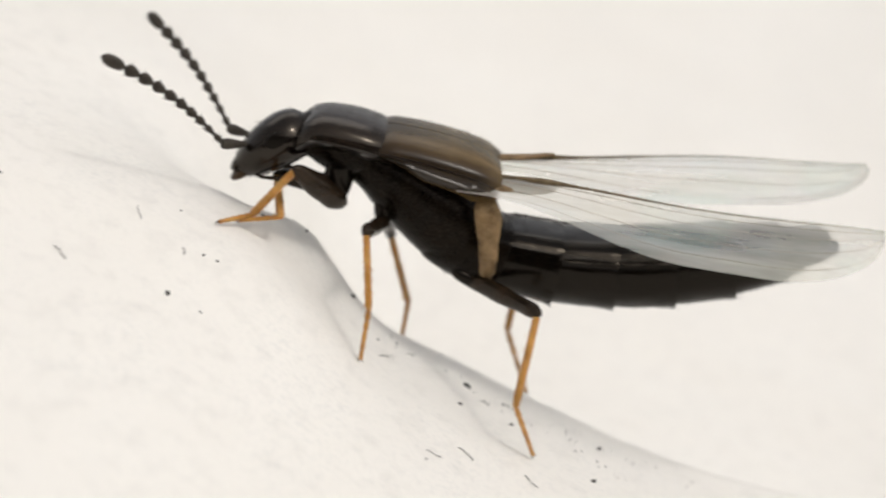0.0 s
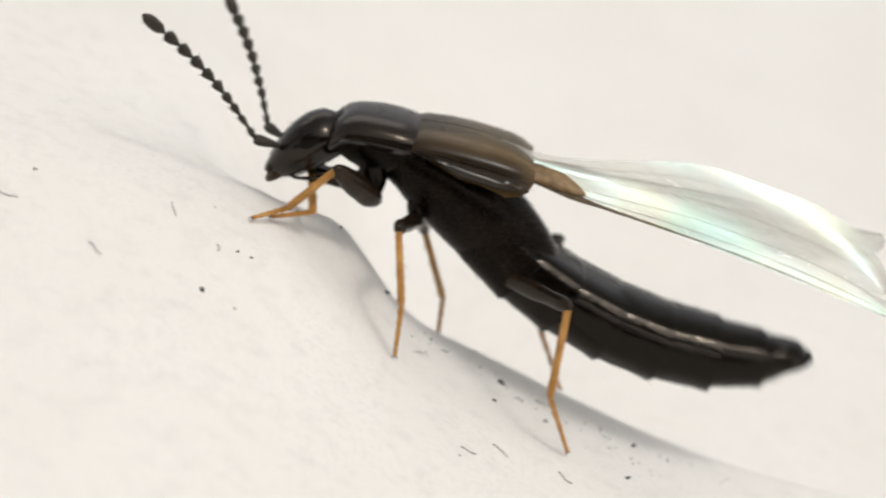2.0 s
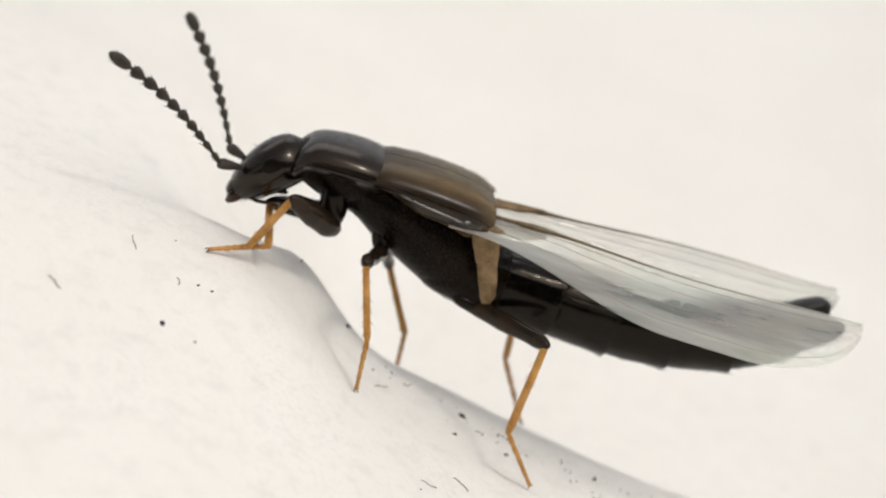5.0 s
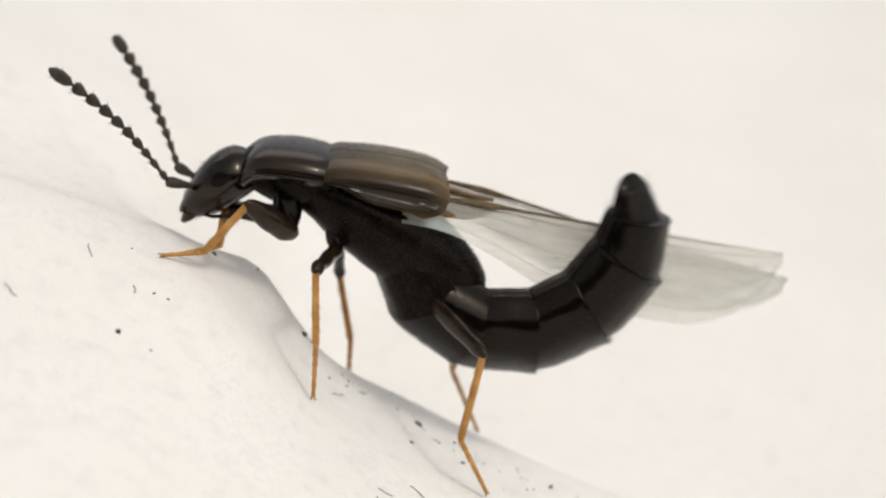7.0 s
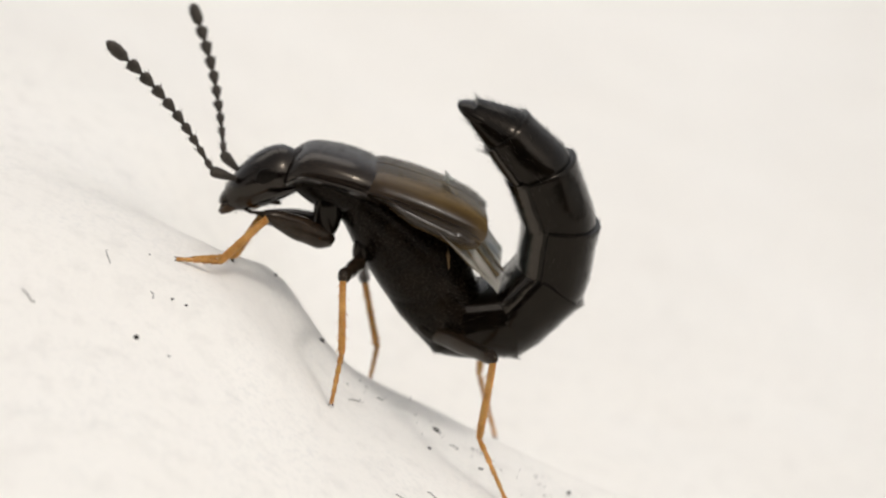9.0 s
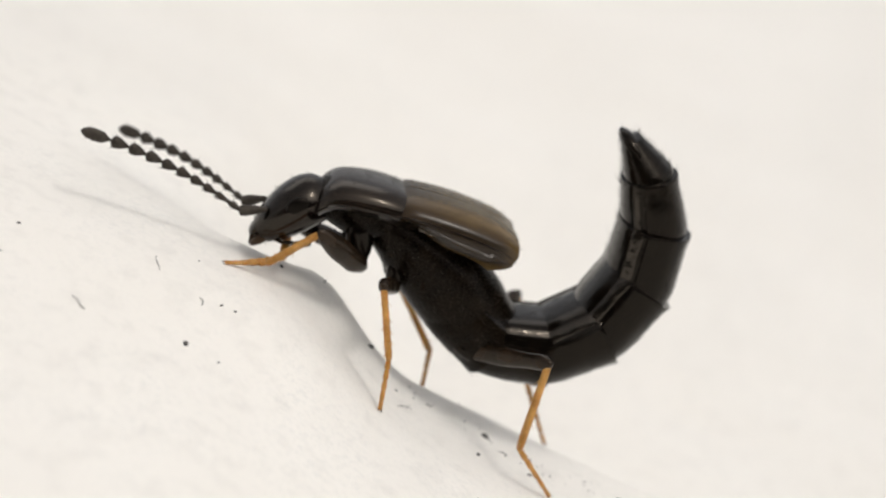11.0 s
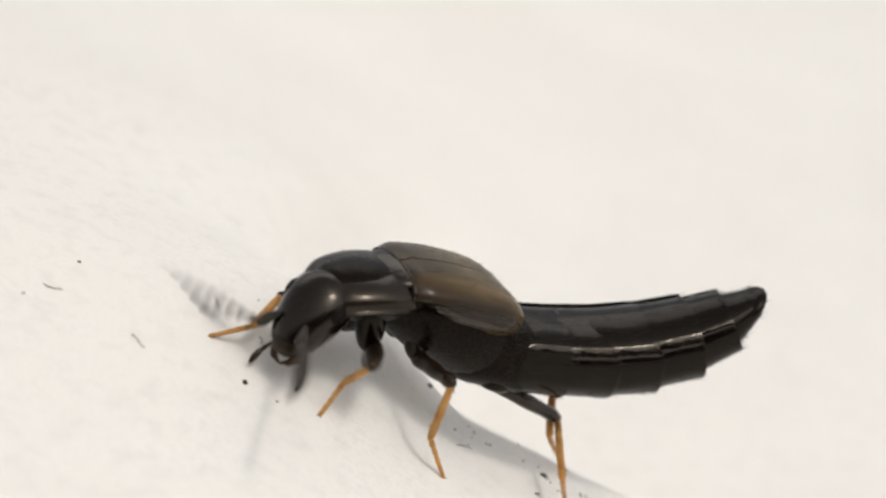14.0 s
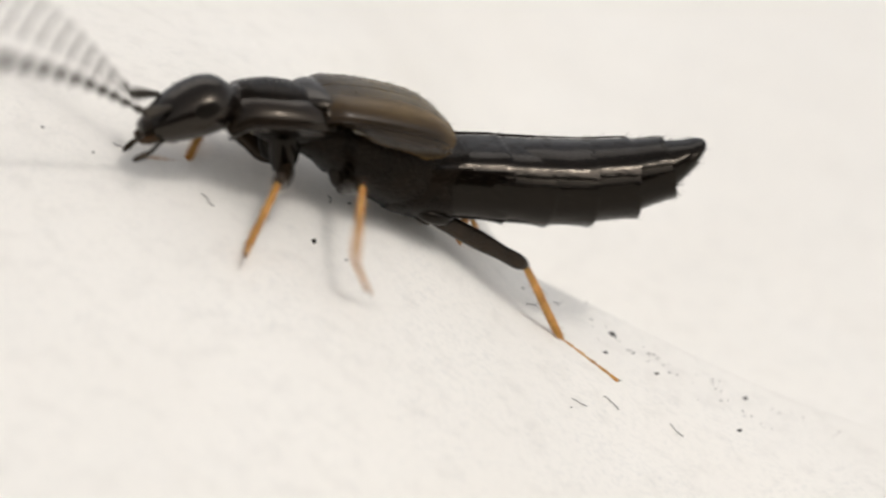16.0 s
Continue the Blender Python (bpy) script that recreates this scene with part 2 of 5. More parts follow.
def bristle(bm, base, way, length, thick=0.006):
    """One stiff hair, a three-sided spike."""
    base, way = Vector(base), Vector(way).normalized()
    a = way.orthogonal().normalized() * thick
    b = way.cross(a)
    foot = [bm.verts.new(base - way * 0.01 + a * math.cos(k * 2.0944) + b * math.sin(k * 2.0944)) for k in range(3)]
    tip = bm.verts.new(base + way * length)
    bm.faces.new(foot)
    for k in range(3):
        bm.faces.new((foot[k], foot[(k + 1) % 3], tip))


def pelt(source, count, low, high, thick, comb, lean=0.25, keep=None):
    """Short hairs scattered over a mesh in progress, combed one way."""
    source.faces.ensure_lookup_table()
    source.normal_update()
    hairs = bmesh.new()
    faces = list(source.faces)
    middle = sum((f.calc_center_median() for f in faces), Vector()) / len(faces)
    for f in random.choices(faces, weights=[f.calc_area() for f in faces], k=count):
        c = f.calc_center_median()
        p = c.lerp(random.choice(f.verts).co, random.random() * 0.9)
        nrm = f.normal.copy()
        if nrm.dot(c - middle) < 0:
            nrm.negate()
        if keep is None or keep(p):
            bristle(hairs, p, Vector(comb) + nrm * lean, random.uniform(low, high), thick)
    return hairs


def step01(v):
    v = min(1.0, max(0.0, v))
    return v * v * (3 - 2 * v)


def spread(keys, v):
    """Smooth course through (place, value) pairs."""
    if v <= keys[0][0]:
        return keys[0][1]
    for (a, p), (b, q) in zip(keys, keys[1:]):
        if v <= b:
            return p + (q - p) * (v - a) / (b - a)
    return keys[-1][1]


SLOPE = [(-60, 3.0), (-9, 2.3), (-5, 1.7), (-3, 1.0), (-2, 0.62), (-1.4, 0.37), (-1.15, 0.24), (-0.9, 0.02),
         (-0.65, -0.34), (-0.4, -0.6), (0, -0.83), (0.6, -1.17), (1.5, -1.62), (3, -2.1), (6, -2.7), (60, -3.2)]
DROP = [(-60, 0.0), (-2.6, 0.05), (-1.7, 0.25), (-1.2, 1.0), (-0.9, 1.5), (-0.5, 1.25), (0.0, 0.95), (1.5, 0.75), (60, 0.45)]
CREST = [(-60, 0.2), (-1.6, 0.1), (-1.15, 0.12), (-0.87, 0.36), (-0.5, 0.3), (-0.3, 0.3), (0.6, 0.32), (60, 0.4)]


def rolling(keys, v, r):
    return (spread(keys, v - 1.2 * r) + 2 * spread(keys, v - 0.6 * r) + 3 * spread(keys, v)
            + 2 * spread(keys, v + 0.6 * r) + spread(keys, v + 1.2 * r)) / 9


def height(x, y):
    """Height of the crumpled sheet, in millimetres."""
    r = 0.1 + 0.12 * abs(x + 0.7)
    near = step01((-0.35 - y) / 1.3)
    z = rolling(SLOPE, x, r) * (1 - near) + rolling(SLOPE, x, 0.9) * near
    drop = rolling(DROP, x, r) * step01((y - rolling(CREST, x, r) + 0.08) / (0.75 + 0.5 * step01((-1.0 - x) / 0.8) + 0.8 * step01((x + 0.5) / 0.6)))
    z -= drop
    z += 0.1 * math.exp(-((x + 0.80) / 0.26) ** 2) * step01((y + 0.45) / 0.6)
    if y < -0.5:
        z += 0.16 * max(-12.0, y + 0.5) * step01((-0.5 - y) / 0.8)
    far = -0.7 - 3.0 * math.tanh((x + 2.0) / 6.0)
    k = step01((y - 0.8) / 10.0)
    return z * (1 - k) + far * k


def warp(s, inner, outer):
    """Grid places: even inside, growing wide outside."""
    a = abs(s)
    return math.copysign(inner * a if a < 1 else inner + (outer - inner) * ((a - 1) / 0.9) ** 3, s)


def build_paper():
    verts, faces = [], []
    nx, ny = 300, 260
    noise.seed_set(3)
    for j in range(ny + 1):
        y = warp(-1.9 + 3.8 * j / ny, 4.0, 250.0)
        for i in range(nx + 1):
            x = warp(-1.9 + 3.8 * i / nx, 5.0, 250.0) - 0.5
            z = height(x, y)
            fold = noise.noise((x * 0.33, y * 0.4, 2.0)) * 0.05 + noise.noise((x * 1.1 + 5, y * 0.9, 7.0)) * 0.035
            quiet = 0.25 + 0.75 * step01((math.hypot(x + 0.3, y) - 1.2) / 2.0)
            z += fold * quiet + noise.noise((x * 5, y * 5, 1.0)) * 0.006 + noise.noise((x * 13, y * 13, 4.0)) * 0.0035
            verts.append((x * MM, y * MM, z * MM))
    w = nx + 1
    for j in range(ny):
        for i in range(nx):
            a = j * w + i
            faces.append((a, a + 1, a + w + 1, a + w))
    me = bpy.data.meshes.new("ground")
    me.from_pydata(verts, [], faces)
    for p in me.polygons:
        p.use_smooth = True
    me.materials.append(PAPER)
    return tagged(new("ground", me), "crumpled white paper sheet with a low rounded fold", "paper", kind="structure")


build_paper()


def build_dark_panel():
    """Unseen dark panel added behind the viewer to darken the beetle's reflections."""
    bm = bmesh.new()
    bmesh.ops.create_cube(bm, size=1.0, matrix=Matrix.Translation((0, -600, 25)) @ Matrix.Diagonal((2400, 20, 550, 1)))
    return tagged(part("unseen_dark_panel", bm, DARK_PANEL, smooth=False), "plain dark grey panel, unseen, added to darken reflections", "wall", kind="structure")


build_dark_panel()

# ---- the beetle ----
beetle = tagged(new("rove_beetle"), "small black rove beetle with brown wing cases and amber legs", "beetle")

SEG = [0.34, 0.36, 0.38, 0.38, 0.38, 0.34, 0.27]
ABASE = Vector((-0.44, 0, -0.68))
NECK = Vector((0.525, 0, -0.165))


palps = {}


def build_head():
    bm = body_loft([(-0.12, -0.01, 0.10, 0.08, 0.085), (-0.02, 0.0, 0.105, 0.09, 0.095), (0.03, 0.012, 0.14, 0.125, 0.125), (0.08, 0.018, 0.185, 0.152, 0.15),
                                   (0.16, 0.022, 0.208, 0.162, 0.165), (0.26, 0.018, 0.205, 0.152, 0.168), (0.36, 0.006, 0.18, 0.128, 0.152),
                                   (0.44, -0.008, 0.15, 0.095, 0.125), (0.50, -0.018, 0.115, 0.062, 0.095)], power=2.1)
    hairs = pelt(bm, 160, 0.025, 0.05, 0.0018, (0.8, 0.0, 0.0), 0.6)
    head = part("head", bm, HEADM, beetle)
    for s in (1, -1):
        bm = bmesh.new()
        bmesh.ops.create_uvsphere(bm, u_segments=20, v_segments=12, radius=0.08)
        bmesh.ops.scale(bm, vec=(1.0, 0.3, 0.85), verts=bm.verts)
        bmesh.ops.translate(bm, vec=(0.2, 0.186 * s, 0.05), verts=bm.verts)
        part("eye", bm, EYE, head)
        bm = bmesh.new()
        tube(bm, [(0.45, 0.08 * s, -0.06), (0.52, 0.082 * s, -0.075), (0.565, 0.055 * s, -0.085), (0.59, 0.01, -0.09)], [0.034, 0.03, 0.021, 0.006], 8)
        part("mandible", bm, MOUTH, head, "amber brown mandible")
        bm = bmesh.new()
        tube(bm, [(0.0, 0, 0), (0.06, 0.03 * s, 0.01), (0.13, 0.05 * s, 0.0)], [0.009, 0.011, 0.014], 8)
        tube(bm, [(0.13, 0.05 * s, 0.0), (0.155, 0.052 * s, 0.0), (0.2, 0.048 * s, 0.0), (0.235, 0.04 * s, 0.0), (0.245, 0.038 * s, 0.0)], [0.008, 0.018, 0.021, 0.013, 0.003], 8)
        palps[s] = part("palp", bm, FEMUR, head, "dark club-ended mouth feeler")
    bm = bmesh.new()
    ring_loft(bm, [oval(x, z, w, h, h, 14) for x, z, w, h in ((0.45, 0.005, 0.11, 0.045), (0.53, -0.018, 0.09, 0.032), (0.56, -0.028, 0.06, 0.016))])
    part("labrum", bm, FEMUR, head)
    part("labium", body_loft([(0.30, -0.13, 0.02, 0.012, 0.02), (0.36, -0.125, 0.075, 0.02, 0.03), (0.44, -0.105, 0.08, 0.02, 0.028), (0.51, -0.09, 0.05, 0.015, 0.02), (0.54, -0.085, 0.015, 0.006, 0.008)], n=16), MOUTH, head, "amber brown lower lip")
    part("head_hairs", hairs, HAIR, head)["kind"] = "stuff"
    return head


def shell(profile, stations, thick):
    """A curved plate: profile(x, u) gives its outer surface for u from 0 to 1; it gets an inner side and rims."""
    bm = bmesh.new()
    nu = 24
    outer = [[Vector(profile(x, i / nu)) for i in range(nu + 1)] for x in stations]
    rows_o = [[bm.verts.new(p) for p in r] for r in outer]
    rows_i = []
    for j, r in enumerate(outer):
        row = []
        for i, p in enumerate(r):
            du = r[min(i + 1, nu)] - r[max(i - 1, 0)]
            dx = outer[min(j + 1, len(outer) - 1)][i] - outer[max(j - 1, 0)][i]
            nrm = du.cross(dx)
            nrm = nrm.normalized() if nrm.length > 1e-9 else Vector((0, 0, 1))
            if nrm.z < -0.2 or (abs(nrm.z) <= 0.2 and nrm.y * p.y < 0):
                nrm.negate()
            row.append(bm.verts.new(p - nrm * thick))
        rows_i.append(row)
    for rows in (rows_o, rows_i):
        for a, b in zip(rows, rows[1:]):
            for i in range(nu):
                bm.faces.new((a[i], a[i + 1], b[i + 1], b[i]))
    m = len(stations) - 1
    for i in range(nu):
        bm.faces.new((rows_o[0][i], rows_o[0][i + 1], rows_i[0][i + 1], rows_i[0][i]))
        bm.faces.new((rows_o[m][i], rows_o[m][i + 1], rows_i[m][i + 1], rows_i[m][i]))
    for j in range(m):
        bm.faces.new((rows_o[j][0], rows_o[j + 1][0], rows_i[j + 1][0], rows_i[j][0]))
        bm.faces.new((rows_o[j][nu], rows_o[j + 1][nu], rows_i[j + 1][nu], rows_i[j][nu]))
    return bm


def pronotum_profile(x, u):
    """A low dome with a sharp side margin and an infolded flank."""
    v = (x - 0.01) / 0.59
    edge = max(0.0, 1 - abs(2 * v - 1) ** 5)
    w = 0.325 * (0.78 + 0.22 * math.sin(math.pi * (0.2 + 0.62 * (1 - v)))) * (1 - 0.2 * v * v) * (0.86 + 0.14 * edge)
    a = 2 * (u - 0.5)
    b = min(1.0, abs(a) / 0.7)
    y, z = w * math.sin(b * math.pi / 2) ** 0.95, -0.11 * b ** 2.5
    if abs(a) > 0.7:
        k = (abs(a) - 0.7) / 0.3
        y, z = w * (1 + 0.05 * math.sin(math.pi * min(1.0, 2 * k)) - 0.3 * k ** 1.4), -0.11 - 0.09 * k * (1 - 0.4 * v)
    top = -0.035 + 0.034 * math.sin(math.pi * v) - 0.015 * (1 - edge) - 0.055 * max(0.0, (v - 0.8) / 0.2) ** 2
    return (x, math.copysign(y, a), top + z)


def elytron_profile(s):
    def f(x, u):
        v = (0.13 - x) / 0.81                      # 0 at the shoulder, 1 at the hind edge
        shoulder = min(1.0, (v / 0.12 + 0.02) ** 0.5)
        end = -0.685 + 0.03 * (1 - u) ** 3 + 0.15 * max(0.0, (u - 0.55) / 0.45) ** 2.2
        x = 0.13 - v * (0.13 - end)
        w = 0.36 * (0.88 + 0.12 * math.sin(math.pi * v * 0.8)) * (0.8 + 0.2 * shoulder)
        low = 0.03 + 0.105 * step01(v / 0.6)
        round_off = max(0.0, (v - 0.8) / 0.2)
        top = -0.022 - 0.02 * v + 0.03 * math.sin(math.pi * min(1.0, v)) - 0.04 * (1 - shoulder) - 0.03 * round_off ** 2
        y = w * math.sin(min(1.0, u / 0.66) * math.pi / 2) ** 0.9 if u > 0 else 0.0
        z = top - 0.105 * min(1.0, u / 0.66) ** 1.9
        if u > 0.66:
            k = (u - 0.66) / 0.34
            y = w + 0.03 * math.sin(math.pi * k) - 0.05 * k
            z = top - 0.105 - (low - 0.015) * k
        return (x, s * (0.006 + y - 0.05 * u * round_off ** 2), z)
    return f


wing_cases, fore_shield = {}, {}


def build_trunk():
    bm = body_loft([(0.34, -0.27, 0.12, 0.07, 0.09), (0.2, -0.26, 0.2, 0.15, 0.17), (0.05, -0.30, 0.27, 0.2, 0.28),
                                      (-0.12, -0.38, 0.30, 0.25, 0.34), (-0.3, -0.50, 0.31, 0.30, 0.36), (-0.46, -0.61, 0.30, 0.335, 0.34),
                                      (-0.57, -0.69, 0.28, 0.32, 0.25), (-0.67, -0.75, 0.25, 0.295, 0.15), (-0.78, -0.80, 0.21, 0.23, 0.1), (-0.88, -0.84, 0.15, 0.14, 0.07), (-0.94, -0.86, 0.07, 0.05, 0.03)], power=2.05)
    hairs = pelt(bm, 800, 0.025, 0.05, 0.0014, (-1.0, 0.0, -0.5), 0.35)
    chest = part("thorax", bm, BLACK, beetle, "black chest with fine pubescence")
    part("chest_hairs", hairs, HAIR, chest)["kind"] = "stuff"
    bm = bmesh.new()
    bmesh.ops.create_uvsphere(bm, u_segments=18, v_segments=10, radius=0.065)
    bmesh.ops.scale(bm, vec=(1.0, 1.5, 0.75), verts=bm.verts)
    part("throat_membrane", bm, MEMBRANE, beetle, "pale soft throat membrane").matrix_basis = at(0.45, 0, -0.30, 0, 25, 0)
    part("neck", body_loft([(0.62, -0.18, 0.10, 0.08, 0.09), (0.57, -0.17, 0.16, 0.115, 0.13), (0.5, -0.155, 0.2, 0.11, 0.18), (0.35, -0.16, 0.24, 0.13, 0.23), (0.15, -0.19, 0.24, 0.13, 0.19), (0.0, -0.22, 0.2, 0.1, 0.16)]), BLACK, beetle)
    part("mesonotum", body_loft([(0.27, -0.1, 0.12, 0.02, 0.05), (0.2, -0.085, 0.2, 0.04, 0.06), (0.12, -0.075, 0.23, 0.045, 0.07), (0.02, -0.07, 0.2, 0.03, 0.06), (-0.06, -0.075, 0.1, 0.02, 0.04)], n=24), SHINE, beetle, "crinkled glossy plate between pronotum and wing cases")
    plate = shell(pronotum_profile, [0.012 + 0.59 * (0.5 - 0.5 * math.cos(math.pi * k / 18)) for k in range(19)], 0.022)
    fuzz = pelt(plate, 500, 0.02, 0.035, 0.0013, (-1.0, 0.0, 0.0), 0.45)
    pronotum = fore_shield["plate"] = part("pronotum", plate, PRONO, beetle, "dark glossy pronotum")
    part("pronotum_hairs", fuzz, HAIR, pronotum)["kind"] = "stuff"
    for u in (0.15, 0.85):
        rim = bmesh.new()
        tube(rim, [pronotum_profile(0.03 + 0.55 * k / 16, u) for k in range(17)], [0.004 + 0.006 * math.sin(math.pi * k / 16) for k in range(17)], 6)
        part("rim", rim, RIM, pronotum)
    rim = bmesh.new()
    tube(rim, [pronotum_profile(0.016, 0.06 + 0.88 * k / 40) for k in range(41)], [0.004 + 0.005 * math.sin(math.pi * k / 40) for k in range(41)], 6)
    part("hind_rim", rim, RIM, pronotum)
    for s in (1, -1):
        plate = shell(elytron_profile(s), [0.13 - 0.81 * (0.5 - 0.5 * math.cos(math.pi * k / 26)) for k in range(27)], 0.016)
        fuzz = pelt(plate, 500, 0.02, 0.035, 0.0013, (-1.0, 0.0, 0.0), 0.4)
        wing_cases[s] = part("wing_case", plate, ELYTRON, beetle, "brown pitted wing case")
        part("wing_case_hairs", fuzz, HAIR, wing_cases[s])["kind"] = "stuff"
        rim = bmesh.new()
        line = [elytron_profile(s)(0.1 - 0.76 * k / 20, 0.69) for k in range(21)]
        tube(rim, line, [0.003 + 0.004 * math.sin(math.pi * k / 20) for k in range(21)], 6)
        part("rim", rim, RIM, wing_cases[s])
        rim = bmesh.new()
        tube(rim, [elytron_profile(s)(0.1 - 0.74 * k / 20, 0.985) for k in range(21)], [0.003 + 0.006 * math.sin(math.pi * k / 20) for k in range(21)], 6)
        part("lower_rim", rim, RIM, wing_cases[s])
        rim = bmesh.new()
        tube(rim, [elytron_profile(s)(0.122, 0.04 + 0.9 * k / 24) for k in range(25)], [0.005 + 0.006 * math.sin(math.pi * k / 24) for k in range(25)], 6)
        part("front_rim", rim, RIM, wing_cases[s])
        part("front_coxa", body_loft([(0.0, 0, 0.05, 0.05, 0.05), (-0.08, 0, 0.09, 0.09, 0.08), (-0.2, 0, 0.09, 0.095, 0.08), (-0.3, 0, 0.06, 0.06, 0.06), (-0.34, 0, 0.02, 0.02, 0.02)], n=16), GLOSS, beetle).matrix_basis = at(0.34, 0.13 * s, -0.22, 0, -80, 0)
        part("middle_coxa", body_loft([(0.06, 0, 0.01, 0.01, 0.01), (0.03, 0, 0.035, 0.03, 0.03), (-0.04, 0, 0.06, 0.055, 0.055), (-0.12, 0, 0.062, 0.056, 0.056), (-0.18, 0, 0.035, 0.03, 0.03), (-0.2, 0, 0.01, 0.01, 0.01)], n=16), GLOSS, chest).matrix_basis = at(0.03, 0.15 * s, -0.46, 0, -80, 0)
        part("hind_coxa", body_loft([(0.08, 0, 0.02, 0.02, 0.02), (0.0, 0, 0.12, 0.06, 0.06), (-0.12, 0, 0.12, 0.06, 0.06), (-0.2, 0, 0.05, 0.03, 0.03)], n=16), GLOSS, chest).matrix_basis = at(-0.5, 0.15 * s, -0.86, 0, -25, 0)
    return chest


def build_side_membrane(s):
    """Soft brown band between the thorax and the first ring, bare while the abdomen is stretched out."""
    bm = bmesh.new()
    path = [(-0.6, 0.25, -0.33, 0.05), (-0.615, 0.305, -0.39, 0.08), (-0.635, 0.338, -0.47, 0.08), (-0.65, 0.35, -0.58, 0.066), (-0.665, 0.342, -0.70, 0.056), (-0.675, 0.315, -0.80, 0.05), (-0.68, 0.27, -0.89, 0.03)]
    rows = []
    for k in range(25):
        v = k / 24 * (len(path) - 1)
        i = min(int(v), len(path) - 2)
        a, b = path[i], path[i + 1]
        x, y, z, w = (a[q] + (b[q] - a[q]) * (v - i) for q in range(4))
        w *= 1 + 0.12 * noise.noise((k * 0.35, s * 3.0, 1.0))
        rows.append([(x + w * math.cos(2 * math.pi * q / 14), s * (y + 0.012 * math.sin(2 * math.pi * q / 14) + 0.006 * noise.noise((k * 0.5, q * 0.6, s))), z - 0.12 * w * math.cos(2 * math.pi * q / 14)) for q in range(14)])
    ring_loft(bm, rows)
    return part("side_membrane", bm, WROOT, beetle, "soft brown band behind the thorax")


BOX = (0.82, 0.84, 0.9, 0.95, 0.97, 0.98, 1.0)
RING_W = (0.29, 0.32, 0.34, 0.345, 0.335, 0.29, 0.238)
RING_H = (0.22, 0.227, 0.237, 0.245, 0.24, 0.22, 0.172)


def ring_plate(i):
    """One ring of the abdomen, from its front joint backwards: a barrel with a raised side rim, wider behind."""
    L = SEG[i]
    w = RING_W[i]
    w2 = (0.315, 0.335, 0.347, 0.346, 0.32, 0.245, 0.13)[i]
    h = RING_H[i]
    h2 = (0.23, 0.239, 0.246, 0.244, 0.23, 0.175, 0.07)[i]
    rings = []
    prof = ((0.42, 0.80), (0.3, 0.88), (0.12, 0.945), (0.0, 0.98), (-0.18, 0.997), (-0.4, 1.008), (-0.62, 1.012), (-0.82, 1.008), (-0.93, 1.01),
            (-0.985, 1.014), (-1.0, 1.004), (-1.006, 0.94))
    for t, k in prof:
        u = min(1, max(0, -t))
        ww, hh = (w + (w2 - w) * u) * k, (h + (h2 - h) * u) * k
        ring = []
        for j in range(48):
            a = 2 * math.pi * j / 48
            c, s = math.cos(a), math.sin(a)
            y = ww * math.copysign(abs(c) ** BOX[i], c)
            z = (hh * 0.92 if s > 0 else hh * 1.06) * math.copysign(abs(s) ** (BOX[i] if s > 0 else 0.9), s)
            edge = 0.55 if i < 2 else 0.2
            rim = math.exp(-(a - edge) ** 2 / 0.012) + math.exp(-(a - (math.pi - edge)) ** 2 / 0.012)
            groove = math.exp(-(a - edge - 0.2) ** 2 / 0.005) + math.exp(-(a - (math.pi - edge - 0.2)) ** 2 / 0.005)
            dip = max(0.0, s) ** 6 * (0.022 if i < 3 else 0.008)
            wob = 1 + 0.018 * noise.noise((t * 3 + i * 7.0, c * 2.5, s * 2.5)) + 0.008 * noise.noise((t * 9 + i * 3.0, c * 7, s * 7)) + 0.006 * noise.noise((t * 5 + i * 5.0, c * 12, s * 12))
            lip = step01((-t - 0.7) / 0.28) * (0.05 if s < 0 else 0.02) * abs(s)
            z *= 1 + lip
            y *= (1 + 0.03 * rim) * wob
            z = (z + 0.016 * rim - 0.012 * groove - dip) * wob
            ring.append((t * L, y, z))
        rings.append(ring)
    bm = bmesh.new()
    ring_loft(bm, rings)
    return bm, w2, h2


tail_plates = {}


